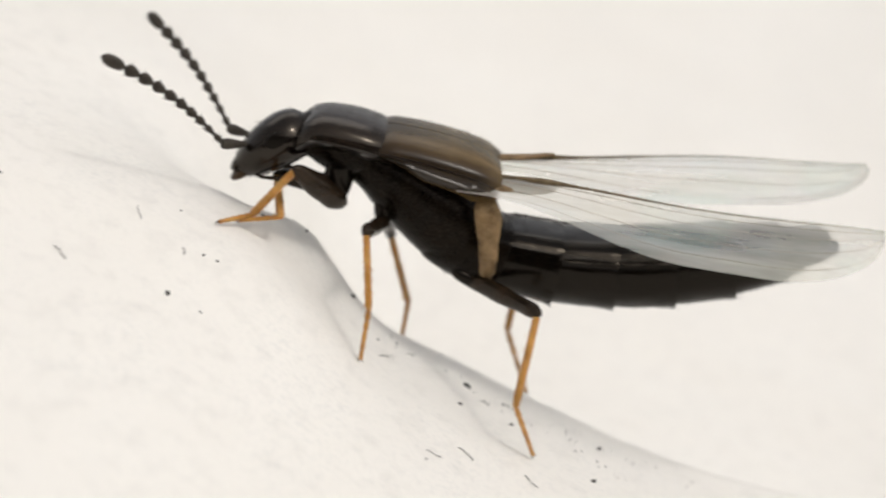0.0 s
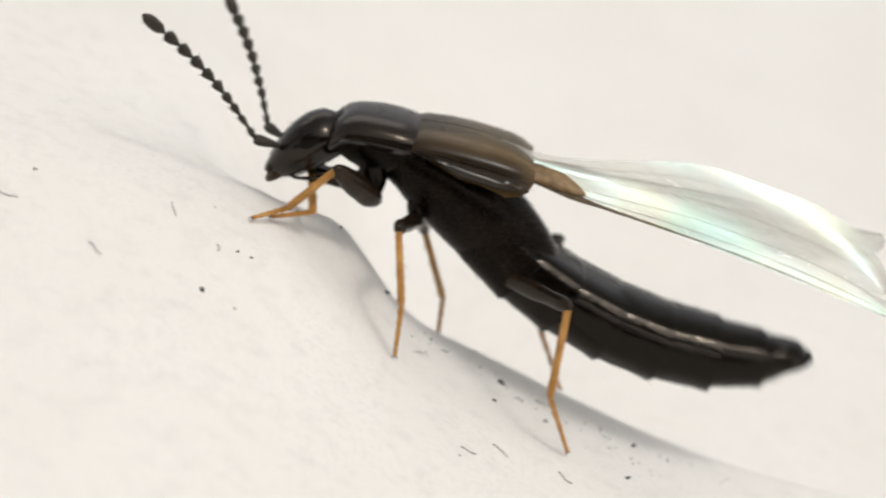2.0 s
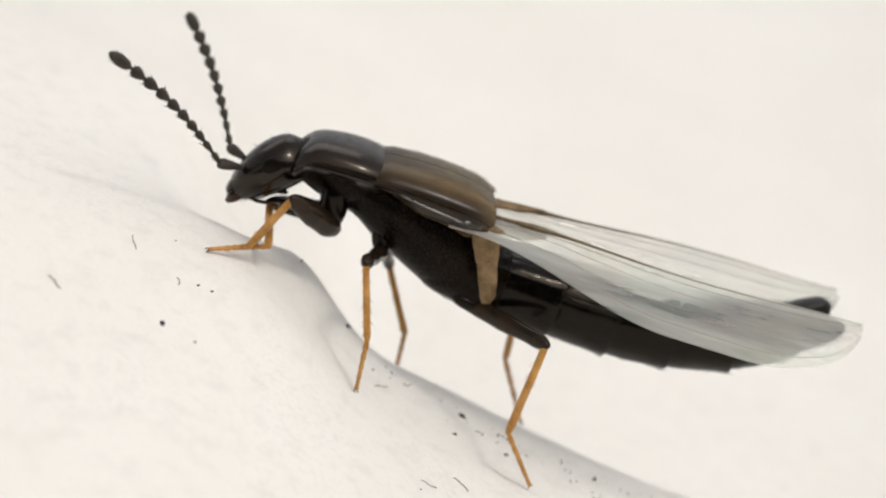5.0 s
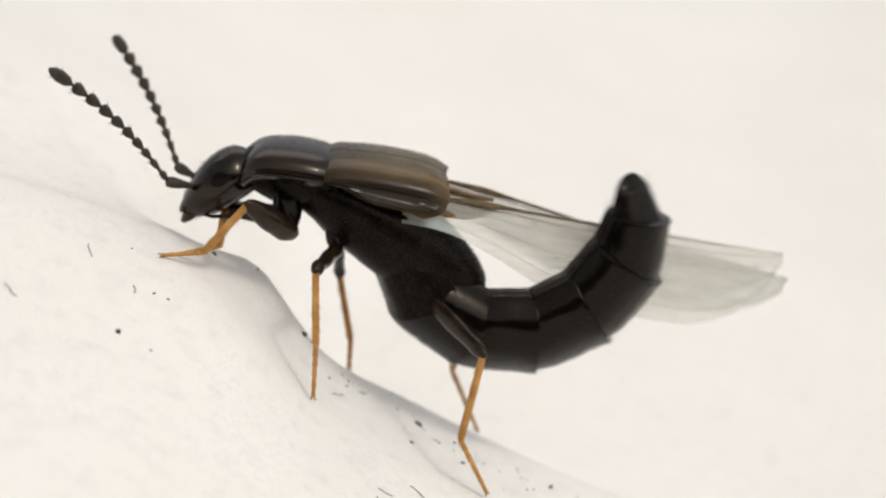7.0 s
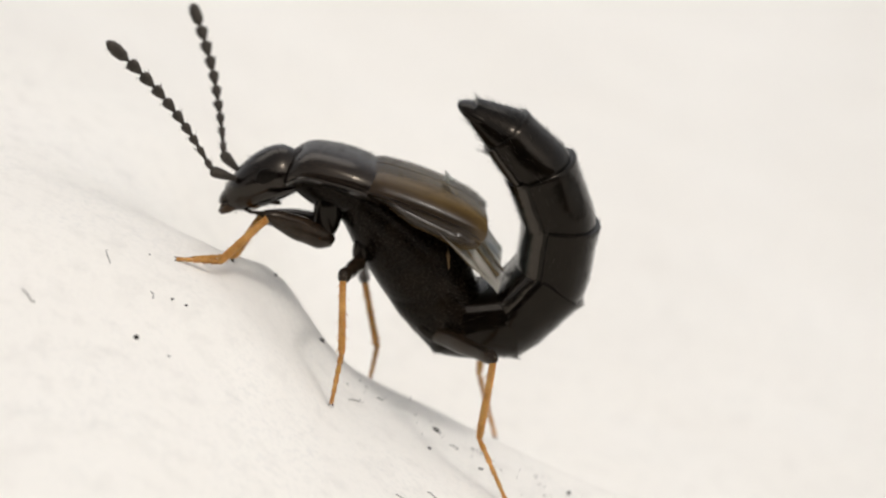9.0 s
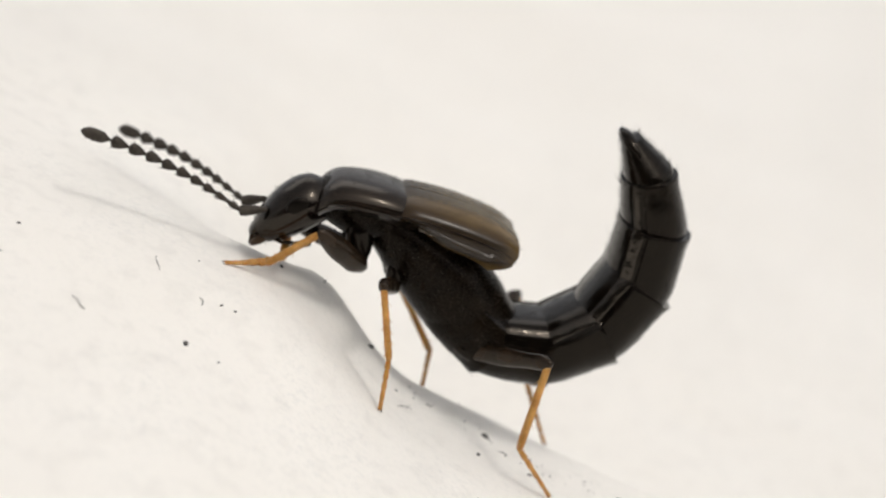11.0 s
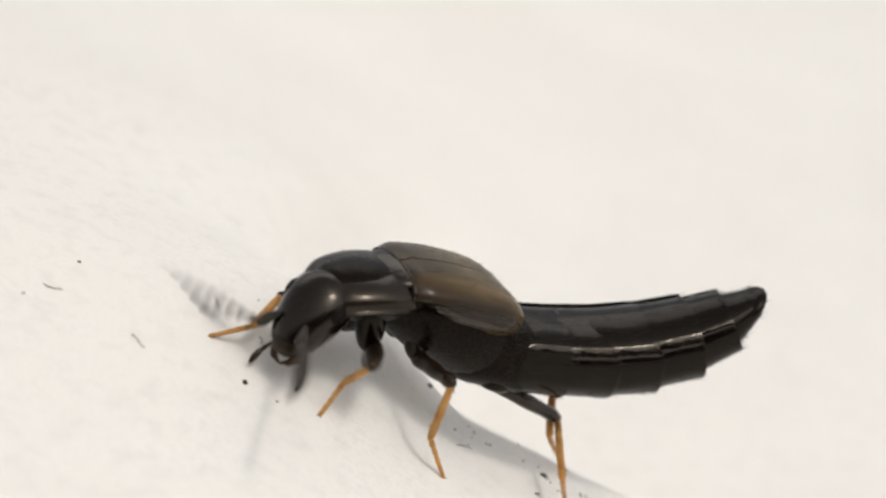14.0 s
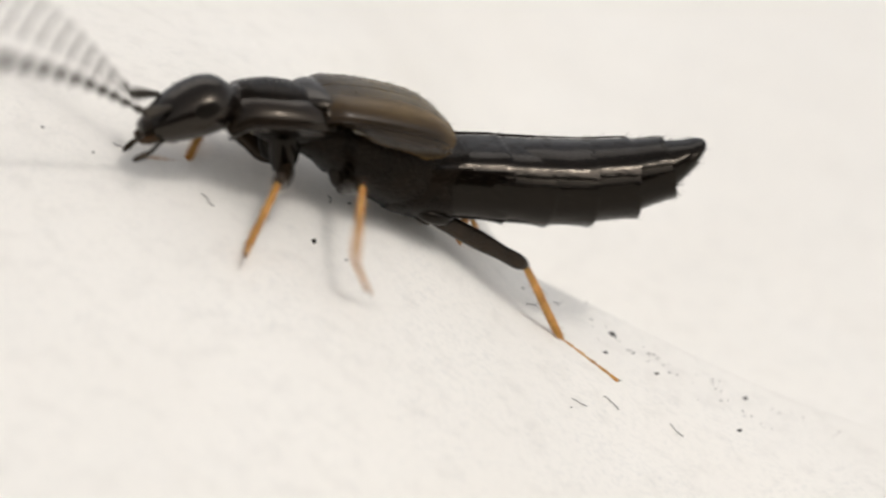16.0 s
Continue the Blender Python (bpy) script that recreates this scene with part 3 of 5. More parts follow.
def build_abdomen():
    plates = []
    for i in range(7):
        bm, w, h = ring_plate(i)
        hairs = pelt(bm, 330, 0.03, 0.06, 0.0014, (-1.0, 0.0, 0.0), 0.4, lambda p: p.x < 0)
        ob = part("abdomen_ring", bm, GLOSS if i > 0 else BLACK, beetle, edge=40)
        for k in range(34 if i < 6 else 22):
            a = random.uniform(0, 2 * math.pi)
            x = -SEG[i] * random.choice((0.5, 0.93, 0.95, 0.97))
            bristle(hairs, (x, w * 0.98 * math.cos(a), h * 0.98 * math.sin(a)), (-1.2, 0.6 * math.cos(a), 0.6 * math.sin(a)), random.uniform(0.035, 0.085), 0.0017)
        part("ring_hairs", hairs, HAIR, ob)["kind"] = "stuff"
        if 0 < i < 6:
            for s in (1, -1):
                rim = bmesh.new()
                a, L, w1, h1 = 0.62, SEG[i], RING_W[i], RING_H[i]
                rows = []
                for k in range(13):
                    u = k / 12
                    wk, hk = w1 + (w - w1) * u, h1 + (h - h1) * u
                    y, z = s * wk * 1.0 * math.cos(a) ** BOX[i], 0.92 * hk * math.sin(a) ** BOX[i]
                    broad = 0.042 * min(1.0, 0.35 + 6 * u * (1 - u) + 0.5 * u) * (0.55 if i == 5 else 1.0)
                    fat = 0.009 * min(1.0, 0.3 + 5 * u * (1 - u))
                    side, out = Vector((0, s * 0.5, -0.85)), Vector((0, s * 0.85, 0.5))
                    rows.append([Vector((-L * (0.04 + 0.97 * u), y, z)) + side * broad * math.cos(2 * math.pi * q / 12) + out * (0.006 + fat * math.sin(2 * math.pi * q / 12)) for q in range(12)])
                ring_loft(rim, rows)
                part("side_plate", rim, SHINE, ob)
        if i == 6:
            for s, reach in ((1, 0.12), (-1, 0.17)):
                bm = body_loft([(-0.02, 0.0, 0.19, 0.05, 0.05), (-0.16, 0.0, 0.18, 0.06, 0.06), (-0.24 - 0.4 * reach, 0.0, 0.15, 0.055, 0.055),
                                (-0.24 - 0.8 * reach, 0.0, 0.10, 0.038, 0.038), (-0.24 - reach, 0.0, 0.04, 0.012, 0.012)], n=20)
                tail_plates[s] = part("tail_plate", bm, GLOSS, ob)
                bm = bmesh.new()
                for k in range(14):
                    y = random.uniform(-0.12, 0.12)
                    bristle(bm, (-0.24 - reach * 0.7, y * 0.8, 0), (-1, 2 * y, 0.35 * s), random.uniform(0.04, 0.08), 0.002)
                part("tail_hairs", bm, HAIR, tail_plates[s])["kind"] = "stuff"
        plates.append(ob)
    return plates


LEGS = {
    # kind: hip place, lengths of femur, tibia and foot
    "front": (Vector((0.27, 0.16, -0.54)), 0.44, 0.42, 0.26),
    "middle": (Vector((0.0, 0.16, -0.62)), 0.48, 0.48, 0.32),
    "hind": (Vector((-0.56, 0.16, -0.91)), 0.74, 0.60, 0.44),
}


def build_leg(kind):
    hip, a, b, c = LEGS[kind]
    fat = {"front": 0.08, "middle": 0.054, "hind": 0.06}[kind]
    full = 1.45 if kind == "front" else 1.0
    femur = part(kind + "_femur", body_loft([(-0.03 * full, 0, 0.02, 0.025 * full, 0.025 * full), (0.03, 0, 0.045, 0.052 * full, 0.052 * full), (a * 0.3, 0.0, fat * 0.66, fat * 0.95, fat * 0.95), (a * 0.5, 0.0, fat * 0.7, fat, fat),
                                             (a * 0.75, 0, fat * 0.62, fat * 0.82, fat * 0.8), (a * 0.93, 0, 0.04, 0.05, 0.048), (a + 0.015, 0, 0.024, 0.026, 0.026), (a + 0.03, 0, 0.008, 0.008, 0.008)], n=20), FEMUR, beetle, "dark brown femur")
    tibia = part(kind + "_tibia", body_loft([(-0.015, 0, 0.014, 0.016, 0.016), (0.02, 0, 0.021, 0.023, 0.023), (b * 0.25, 0.003, 0.021, 0.0245, 0.0245),
                                             (b * 0.7, 0, 0.022, 0.026, 0.026), (b * 0.95, 0, 0.022, 0.024, 0.024), (b + 0.01, 0, 0.012, 0.014, 0.014)], n=14), AMBER, beetle, "amber tibia")
    hairs = bmesh.new()
    for k in range(40):
        u, ang = random.uniform(0.1, 1.0), random.uniform(0, 6.28)
        bristle(hairs, (b * u, 0.026 * math.cos(ang), 0.03 * math.sin(ang)), (1.5, math.cos(ang), math.sin(ang)), random.uniform(0.02, 0.045), 0.0018)
    part("tibia_hairs", hairs, AMBER, tibia)["kind"] = "stuff"
    bm = bmesh.new()
    n = 5
    for k in range(n):
        x0, x1 = c * k / n, c * (k + 1) / n
        tube(bm, [(x0 - 0.004, 0, 0), (x0 + 0.3 * (x1 - x0), 0, 0), (x1 - 0.006, 0, 0), (x1 + 0.002, 0, 0)],
             [0.012, 0.0165 - 0.001 * k, 0.02 - 0.0014 * k, 0.011], 8)
    foot = part(kind + "_foot", bm, AMBER, beetle, "thin jointed amber foot")
    claws = bmesh.new()
    for s in (1, -1):
        tube(claws, [(c - 0.01, 0.004 * s, 0), (c + 0.012, 0.012 * s, 0.002), (c + 0.02, 0.018 * s, -0.012)], [0.005, 0.004, 0.001], 5)
    part("claws", claws, FEMUR, foot)
    return femur, tibia, foot


def antenna_line(x):
    """Middle line of the flagellum: from the elbow below to the tip on the axis, slightly bowed."""
    u = (x - ELBOW.x) / (1.222 - ELBOW.x)
    return Vector((x, 0, ELBOW.z * (1 - u) + 0.05 * math.sin(math.pi * u)))


ELBOW = Vector((0.125, 0, -0.065))


def build_antenna():
    bm = bmesh.new()
    d = ELBOW.normalized()
    tube(bm, [d * v for v in (-0.02, 0.02, 0.07, 0.12, 0.148, 0.155)], [0.016, 0.022, 0.031, 0.036, 0.03, 0.012], 12)
    ant = part("antenna", bm, ANTEN, beetle, "beaded dark antenna")
    x, fuzz = ELBOW.x - 0.012, []
    for k in range(10):
        L = 1.075 * (0.103, 0.097, 0.084, 0.09, 0.094, 0.099, 0.104, 0.108, 0.11, 0.178)[k]
        r = (0.021, 0.022, 0.027, 0.030, 0.032, 0.034, 0.036, 0.038, 0.039, 0.040)[k]
        bm = bmesh.new()
        if k < 9:
            pts = [(-0.02 * L, 0, 0), (0.08 * L, 0, 0), (0.24 * L, 0, 0), (0.5 * L, 0, 0), (0.75 * L, 0, 0), (0.88 * L, 0, 0), (0.97 * L, 0, 0)]
            rad = [0.009, 0.012, r * 0.55, r * 0.88, r, r * 0.8, 0.01]
        else:
            pts = [(0, 0, 0), (0.08 * L, 0, 0), (0.25 * L, 0, 0), (0.55 * L, 0, 0), (0.82 * L, 0, 0), (0.95 * L, 0, 0), (L, 0, 0)]
            rad = [0.008, 0.012, r * 0.85, r, r * 0.8, r * 0.4, 0.006]
        tube(bm, pts, rad, 12)
        seg = part("antenna_segment", bm, ANTEN, ant)
        a, b = antenna_line(x), antenna_line(x + L)
        m = Matrix.Translation(a * MM) @ (b - a).to_track_quat("X", "Z").to_matrix().to_4x4()
        seg.matrix_basis = m
        fuzz.append((a, b - a, L, r))
        x += (b.x - a.x) * L / (b - a).length * 0.985
    hairs = bmesh.new()
    for a, way, L, r in fuzz:
        way = way.normalized()
        up = way.cross(Vector((0, 1, 0)))
        for j in range(10):
            q = random.uniform(0, 6.28)
            out = Vector((0, 1, 0)) * math.cos(q) + up * math.sin(q)
            bristle(hairs, a + way * random.uniform(0.5, 0.85) * L + out * r * 0.9, way * 1.2 + out, 0.032, 0.0022)
    part("antenna_hairs", hairs, HAIR, ant)["kind"] = "stuff"
    return ant


PANEL = 0.66
PANELS = 4


def wing_width(x):
    """Breadth of the hind wing at x along its length."""
    u = x / (PANEL * PANELS)
    return 0.2 + 0.36 * step01((u - 0.05) / 0.5) if u < 0.72 else 0.56 * math.sqrt(max(0.02, 1 - ((u - 0.72) / 0.285) ** 2))


def build_wing(s):
    panels = []
    for k in range(PANELS):
        bm = bmesh.new()
        uv = bm.loops.layers.uv.new("wing_place")
        nx, nv = 14, 8
        grid = []
        for i in range(nx + 1):
            x = PANEL * (k + i / nx)
            w = wing_width(x)
            lead = 0.02 * math.sin(3.0 * x)
            row = []
            for j in range(nv + 1):
                v = j / nv
                row.append(bm.verts.new((-(x - PANEL * k), s * (w * v + 0.01), 0.012 * math.sin(v * 7 + x * 1.5) * (0.3 + v) + lead * (1 - v))))
            grid.append(row)
        for i in range(nx):
            for j in range(nv):
                f = bm.faces.new((grid[i][j], grid[i + 1][j], grid[i + 1][j + 1], grid[i][j + 1]))
                for loop in f.loops:
                    loop[uv].uv = (PANEL * k - loop.vert.co.x + (5.0 if s < 0 else 0.0), abs(loop.vert.co.y))
        panel = part("hind_wing_panel", bm, WINGM, beetle, "clear iridescent membranous hind wing")
        panel.visible_shadow = True
        for c, (v0, v1, r) in enumerate(((0.02, 0.03, 0.012), (0.11, 0.13, 0.004), (0.24, 0.3, 0.0028), (0.46, 0.58, 0.0028), (0.74, 0.86, 0.0025))):
            pts, rad = [], []
            for i in range(9):
                x = PANEL * (k + i / 8)
                u = x / (PANEL * PANELS)
                v = v0 + (v1 - v0) * u
                w = wing_width(x)
                pts.append((-(x - PANEL * k), s * (w * v + 0.01), 0.012 * math.sin(v * 7 + x * 1.5) * (0.3 + v) + 0.02 * math.sin(3.0 * x) * (1 - v)))
                rad.append(max(0.0018, r * (1 - 0.85 * u) * (1.1 + 1.2 * math.exp(-((u - 0.2) / 0.05) ** 2) if c == 0 and u < 0.45 else 0.8)))
            bm = bmesh.new()
            tube(bm, pts, rad, 6)
            part("wing_vein", bm, VEIN if c < 2 else PALEVEIN, panel)
        if k == 0:
            bm = bmesh.new()
            ring_loft(bm, [oval(x, z, w if s > 0 else 0.5 * w, 0.016, 0.016, 12, y=y * s) for x, y, z, w in ((-0.02, 0.04, 0.0, 0.02), (-0.12, 0.06, 0.0, 0.045), (-0.28, 0.07, -0.004, 0.065), (-0.44, 0.068, -0.01, 0.06), (-0.54, 0.05, -0.012, 0.036), (-0.6, 0.04, -0.01, 0.01))])
            part("wing_root", bm, WROOT, panel, "brown leathery root of the hind wing")
        panels.append(panel)
    return panels


head = build_head()
chest = build_trunk()
rings = build_abdomen()
side_membranes = {s: build_side_membrane(s) for s in (1, -1)}
antennae = {1: build_antenna(), -1: build_antenna()}
wings = {1: build_wing(1), -1: build_wing(-1)}
legs = {(kind, s): build_leg(kind) for kind in LEGS for s in (1, -1)}


# ---- dust on the paper ----
def ground_point(x, y):
    return Vector((x, y, height(x, y)))


def build_speck(x, y, size, seed):
    rnd = random.Random(seed)
    bm = bmesh.new()
    bmesh.ops.create_icosphere(bm, subdivisions=2, radius=size)
    for v in bm.verts:
        v.co *= 1 + 0.35 * noise.noise(v.co * (1.6 / size) + Vector((seed, 0, 0)))
        v.co.z *= 0.55
        v.co.x *= 1.25
    ob = part("dust_speck", bm, SPECK)
    ob.matrix_basis = Matrix.Translation(ground_point(x, y) * MM) @ Euler((0, radians(25), rnd.uniform(0, 6.28))).to_matrix().to_4x4()
    return tagged(ob, "tiny dark dust speck lying on the paper", "dust speck", "dust on the paper")


def build_fibre(x, y, length, turn, seed):
    rnd = random.Random(seed)
    pts, a, px, py = [], turn, x, y
    for k in range(9):
        p = ground_point(px, py)
        pts.append((p.x, p.y, p.z + 0.006 + 0.01 * rnd.random()))
        a += rnd.uniform(-0.45, 0.45)
        px, py = px + math.cos(a) * length / 8, py + math.sin(a) * length / 8
    bm = bmesh.new()
    tube(bm, pts, [0.0032] * 9, 6)
    return tagged(part("dust_fibre", bm, LINT), "thin curled grey fibre lying on the paper", "fibre", "dust on the paper")


DUST = [(-0.58, 0.14, 0.024), (0.16, -0.02, 0.022), (0.11, -0.38, 0.019), (0.44, -0.28, 0.017), (-0.87, 0.20, 0.014), (-1.13, 0.00, 0.020), (-1.42, -0.91, 0.012), (-1.34, -0.90, 0.012), (-1.59, -0.52, 0.010), (1.02, 0.00, 0.017), (0.95, -0.56, 0.018), (0.29, -0.15, 0.010), (-0.19, 0.00, 0.010), (-0.21, 0.00, 0.012), (-0.41, -0.10, 0.010), (-0.29, 0.06, 0.009), (0.27, -0.14, 0.009), (-3.14, -1.31, 0.013), (-1.59, -1.39, 0.021), (-0.10, -1.32, 0.012), (-2.60, -0.89, 0.012), (-1.40, -1.40, 0.009), (-2.84, -1.39, 0.008)]
FIBRES = [(-0.39, -0.33, 0.14, 0.68), (-1.82, -0.70, 0.15, -1.53), (-1.54, -0.94, 0.06, -0.28), (0.51, -0.91, 0.11, -1.19), (0.10, -1.01, 0.11, 0.33), (-2.22, -1.43, 0.13, -0.35), (-2.75, -1.24, 0.11, -0.29), (-0.09, -1.22, 0.09, 0.36)]
for k, (x, y, s) in enumerate(DUST):
    build_speck(x, y, s, k + 1)
for k, (x, y, l, a) in enumerate(FIBRES):
    build_fibre(x, y, l, a, k + 40)


def build_grains():
    """Fine grit pressed into the fold of the sheet."""
    rnd = random.Random(9)
    bm = bmesh.new()
    for k in range(60):
        u = rnd.random()
        x = -0.35 + 2.0 * u
        y = rnd.gauss(-0.08, 0.14)
        p = ground_point(x, y)
        r = rnd.uniform(0.003, 0.008)
        m = Matrix.Translation((p.x, p.y, p.z)) @ Euler((rnd.random() * 3, rnd.random() * 3, 0)).to_matrix().to_4x4() @ Matrix.Diagonal((r * 1.4, r, r * 0.6, 1))
        bmesh.ops.create_icosphere(bm, subdivisions=1, radius=1.0, matrix=m)
    return tagged(part("dust_grains", bm, SPECK), "scattered fine dark grit on the paper fold", "grit", kind="stuff")


build_grains()

# Motion tables: seconds, then millimetres or degrees.
# Body: place of the joint of pronotum and wing cases, roll, pitch, yaw.
BODY_A = [
    (0, -0.26, 0, 0.849, 0, -12.4, 180),
    (0.5, -0.228, 0, 0.85, 0, -14.5, 180),
    (1, -0.288, 0, 0.875, 0, -9.2, 180),
    (1.5, -0.251, 0, 0.883, 0, -8, 180),
    (2, -0.271, 0, 0.849, 0, -10.7, 180),
    (2.5, -0.202, 0, 0.858, 0, -11.7, 180),
    (3, -0.238, 0, 0.817, 0, -15.9, 180),
    (3.5, -0.245, 0, 0.835, 0, -15.6, 180),
    (5.8, -0.243, 0, 0.849, 0, -15.2, 180),
    (6, -0.235, 0, 0.831, 0, -17.3, 180),
    (6.5, -0.262, 0, 0.831, 0, -16.4, 180),
    (7, -0.312, 0, 0.933, 0, -6.1, 180),
    (7.5, -0.301, 0, 0.857, 0, -12.5, 180),
    (8, -0.272, 0, 0.906, 0, -8, 180),
]
BODY_B = [
    (8.5, -0.202, 0, 0.876, 0, -9.2, 180),
    (9, -0.127, 0, 0.876, 0, -14.7, 180),
    (9.5, -0.206, 0, 0.849, 0, -10.5, 180),
    (11.8, -0.265, 0, 0.744, 0, -17.6, 188),
    (12, -0.098, 0, 0.745, 0, -29.6, 176),
    (12.5, -0.206, -0.05, 0.725, 2.459, -16.259, 189.986),
    (13, -0.452, -0.234, 0.753, -12.275, -9.3, 201.91),
    (13.5, -0.616, -0.272, 0.84, -5.126, -10.451, 204.963),
    (14, -0.598, -0.793, 0.82, -13.072, -6.86, 211.013),
    (14.5, -0.767, -0.849, 0.808, -15.68, -4.766, 215.494),
    (15, -0.778, -1.428, 1.023, -26.439, -3.18, 217.905),
    (15.5, -1.109, -1.471, 1.047, -25.279, -0.553, 224.708),
    (16, -1.441, -1.064, 1.11, -4.849, -11.959, 204.728),
]
BODY = BODY_A + BODY_B
# Chest: pitch against the fore body.
CHEST_A = [
    (0, 4.6),
    (0.5, 8.3),
    (1, 6.6),
    (1.5, 7),
    (2, 2.7),
    (2.2, 2.2),
    (2.5, 0.5),
    (2.8, 6.2),
    (3, 8.8),
    (3.5, 14.9),
    (5.8, 8.2),
    (6, 10.3),
    (6.2, 10),
    (6.5, 10.4),
    (7, 4.1),
    (7.3, 4.9),
    (7.5, 5.5),
    (7.8, -1.2),
    (8, -3.3),
    (8.2, -7.6),
    (8.5, -2.6),
    (8.8, -3.5),
    (9, -5.1),
    (9.2, -6),
    (9.5, -2.2),
    (9.7, -2.9),
    (11.8, -4.4),
    (12, 3.2),
    (12.5, 1.1),
    (13, -3.7),
    (13.5, -0.9),
    (14, 6.5),
    (14.5, 6.5),
    (15, 7.5),
    (15.5, 10.2),
    (16, 13.6),
]
CHEST = CHEST_A
# Abdomen: lift of its first ring, bend along it, growth of the bend, sideways bend, how far the rings are drawn apart.
ABDOMEN_A = [
    (0, -8.67, 59.09, -27.89, 0, 0.97),
    (0.5, -7.7, -13.44, 10.04, -0, 1.04),
    (1, -13.43, -77.73, 81.14, -0.02, 0.96),
    (1.5, -37.8, -1.7, 40.6, 0, 0.98),
    (2, -33.5, 38.6, 6.7, 0, 0.91),
    (2.2, -50.1, 159.2, -37.1, 0, 0.87),
    (2.3, -51.5, 204.7, -57.5, 0, 0.89),
    (2.5, -28.02, 158.05, -70.61, -0, 0.94),
    (2.75, -4.4, 55.1, -24.7, 0, 0.94),
    (3, -9.16, 50.74, -32.96, 0, 1.02),
    (3.5, 0.19, -90.07, 80.56, -0.02, 1.03),
    (5.8, -7, 21, 15, 0, 1),
    (6, -4.6, 14.9, 4.3, 0, 1.05),
    (6.2, 4.3, -49.3, 36.9, 0, 1.05),
    (6.5, -9.9, -47.2, 33.2, 0, 1.05),
]
ABDOMEN_B = [
    (6.6, -9.9, -76.8, 45.7, 0, 1.04),
    (6.8, -38.5, 6.3, 77, 0, 0.84),
    (6.9, -50.5, 138.3, -6.8, 0, 0.74),
    (7, -61.01, 219.78, -58.47, 0, 1.02),
    (7.2, -41.6, 104.4, 6.6, 0, 0.89),
    (7.3, -29.2, 53.6, 16.1, 0, 0.88),
    (7.5, 3.7, -101.8, 161.9, 0, 0.93),
    (7.7, -13, -34.6, 187.2, 0, 0.98),
    (7.8, -33.5, 94.8, 98.2, 0, 1.08),
    (8, -43.62, 204.88, 1.26, 0.01, 1.05),
    (8.2, -53.1, 311, -106, 0, 1),
    (8.3, -47.9, 246.7, -58.2, 0, 1.02),
    (8.5, -30.81, -17.19, 130.76, 0.01, 0.83),
    (8.7, -43.3, 126.6, 54.2, 0, 1.05),
    (8.8, -53.1, 233.6, -28.5, 0, 1.1),
]
ABDOMEN_C = [
    (9, -30.88, 325.24, -136.5, -0, 0.93),
    (9.2, -36.2, 294, -102.3, 0, 1.01),
    (9.5, -42.83, 138.07, 2.58, 0, 0.94),
    (9.7, -42.6, 179.2, 8.6, 0, 1.05),
    (11.8, -15.5, 227.3, -94, 0, 0.89),
    (12, 1.5, 203.47, -79.88, -0, 0.88),
    (12.5, -18.67, 127.24, -14.17, 4.8, 0.87),
    (13, -24.43, 112.71, -2.54, 9.97, 0.91),
    (13.5, -9.68, 23.43, 35, 17.25, 0.81),
    (14, -7.97, 14.3, 37.23, 20.61, 0.78),
    (14.5, -9.83, 15.18, 29.19, 22.12, 0.79),
    (15, -18, 31.61, 20.58, 21.12, 0.79),
    (15.5, -20.5, -0.73, 42.77, 19.79, 0.87),
    (16, 6.84, -29.46, 57.74, 17.27, 0.71),
]
ABDOMEN = ABDOMEN_A + ABDOMEN_B + ABDOMEN_C
# antenna left: heading and height of its direction.
ANTENNA_LEFT_A = [
    (0, 219.7, 36.8),
    (0.5, 209.9, 44),
    (1, 206.2, 47.6),
    (1.5, 188.1, 48.4),
    (2, 204.5, 48.4),
    (2.5, 214.7, 39.6),
    (3, 214.7, 42),
    (3.5, 212.2, 47.2),
    (6, 219, 43.4),
    (6.5, 216.8, 48.4),
    (7, 209.9, 44.3),
    (7.5, 200.4, 48),
    (8, 199.4, 46.9),
    (8.5, 217.3, 44.5),
    (9, 206.3, 50.7),
    (9.5, 173.3, 45),
    (11.8, 218.7, 24.1),
    (12, 307.4, 47.3),
    (12.2, 213, 56),
    (12.3, 196.9, 67.5),
    (12.5, 231.7, -0.6),
    (12.6, 250.2, 38.5),
    (12.7, 264.3, 20.4),
    (13, 266.4, -2.9),
    (13.3, 253.6, 8.7),
    (13.5, 238.8, 28.5),
    (13.7, 277.1, -3.7),
    (14, 272.7, 4.5),
    (14.2, 258.5, -4.8),
    (14.5, 258.3, -1.8),
    (14.8, 251.1, 1.7),
    (15, 272.8, 3.6),
]
ANTENNA_LEFT_B = [
    (15.3, 288.9, -19.5),
    (15.5, 272, 3.1),
    (15.7, 237.4, 3.7),
    (15.8, 232.7, 18.8),
    (16, 225.9, 25.7),
]
ANTENNA_LEFT = ANTENNA_LEFT_A + ANTENNA_LEFT_B
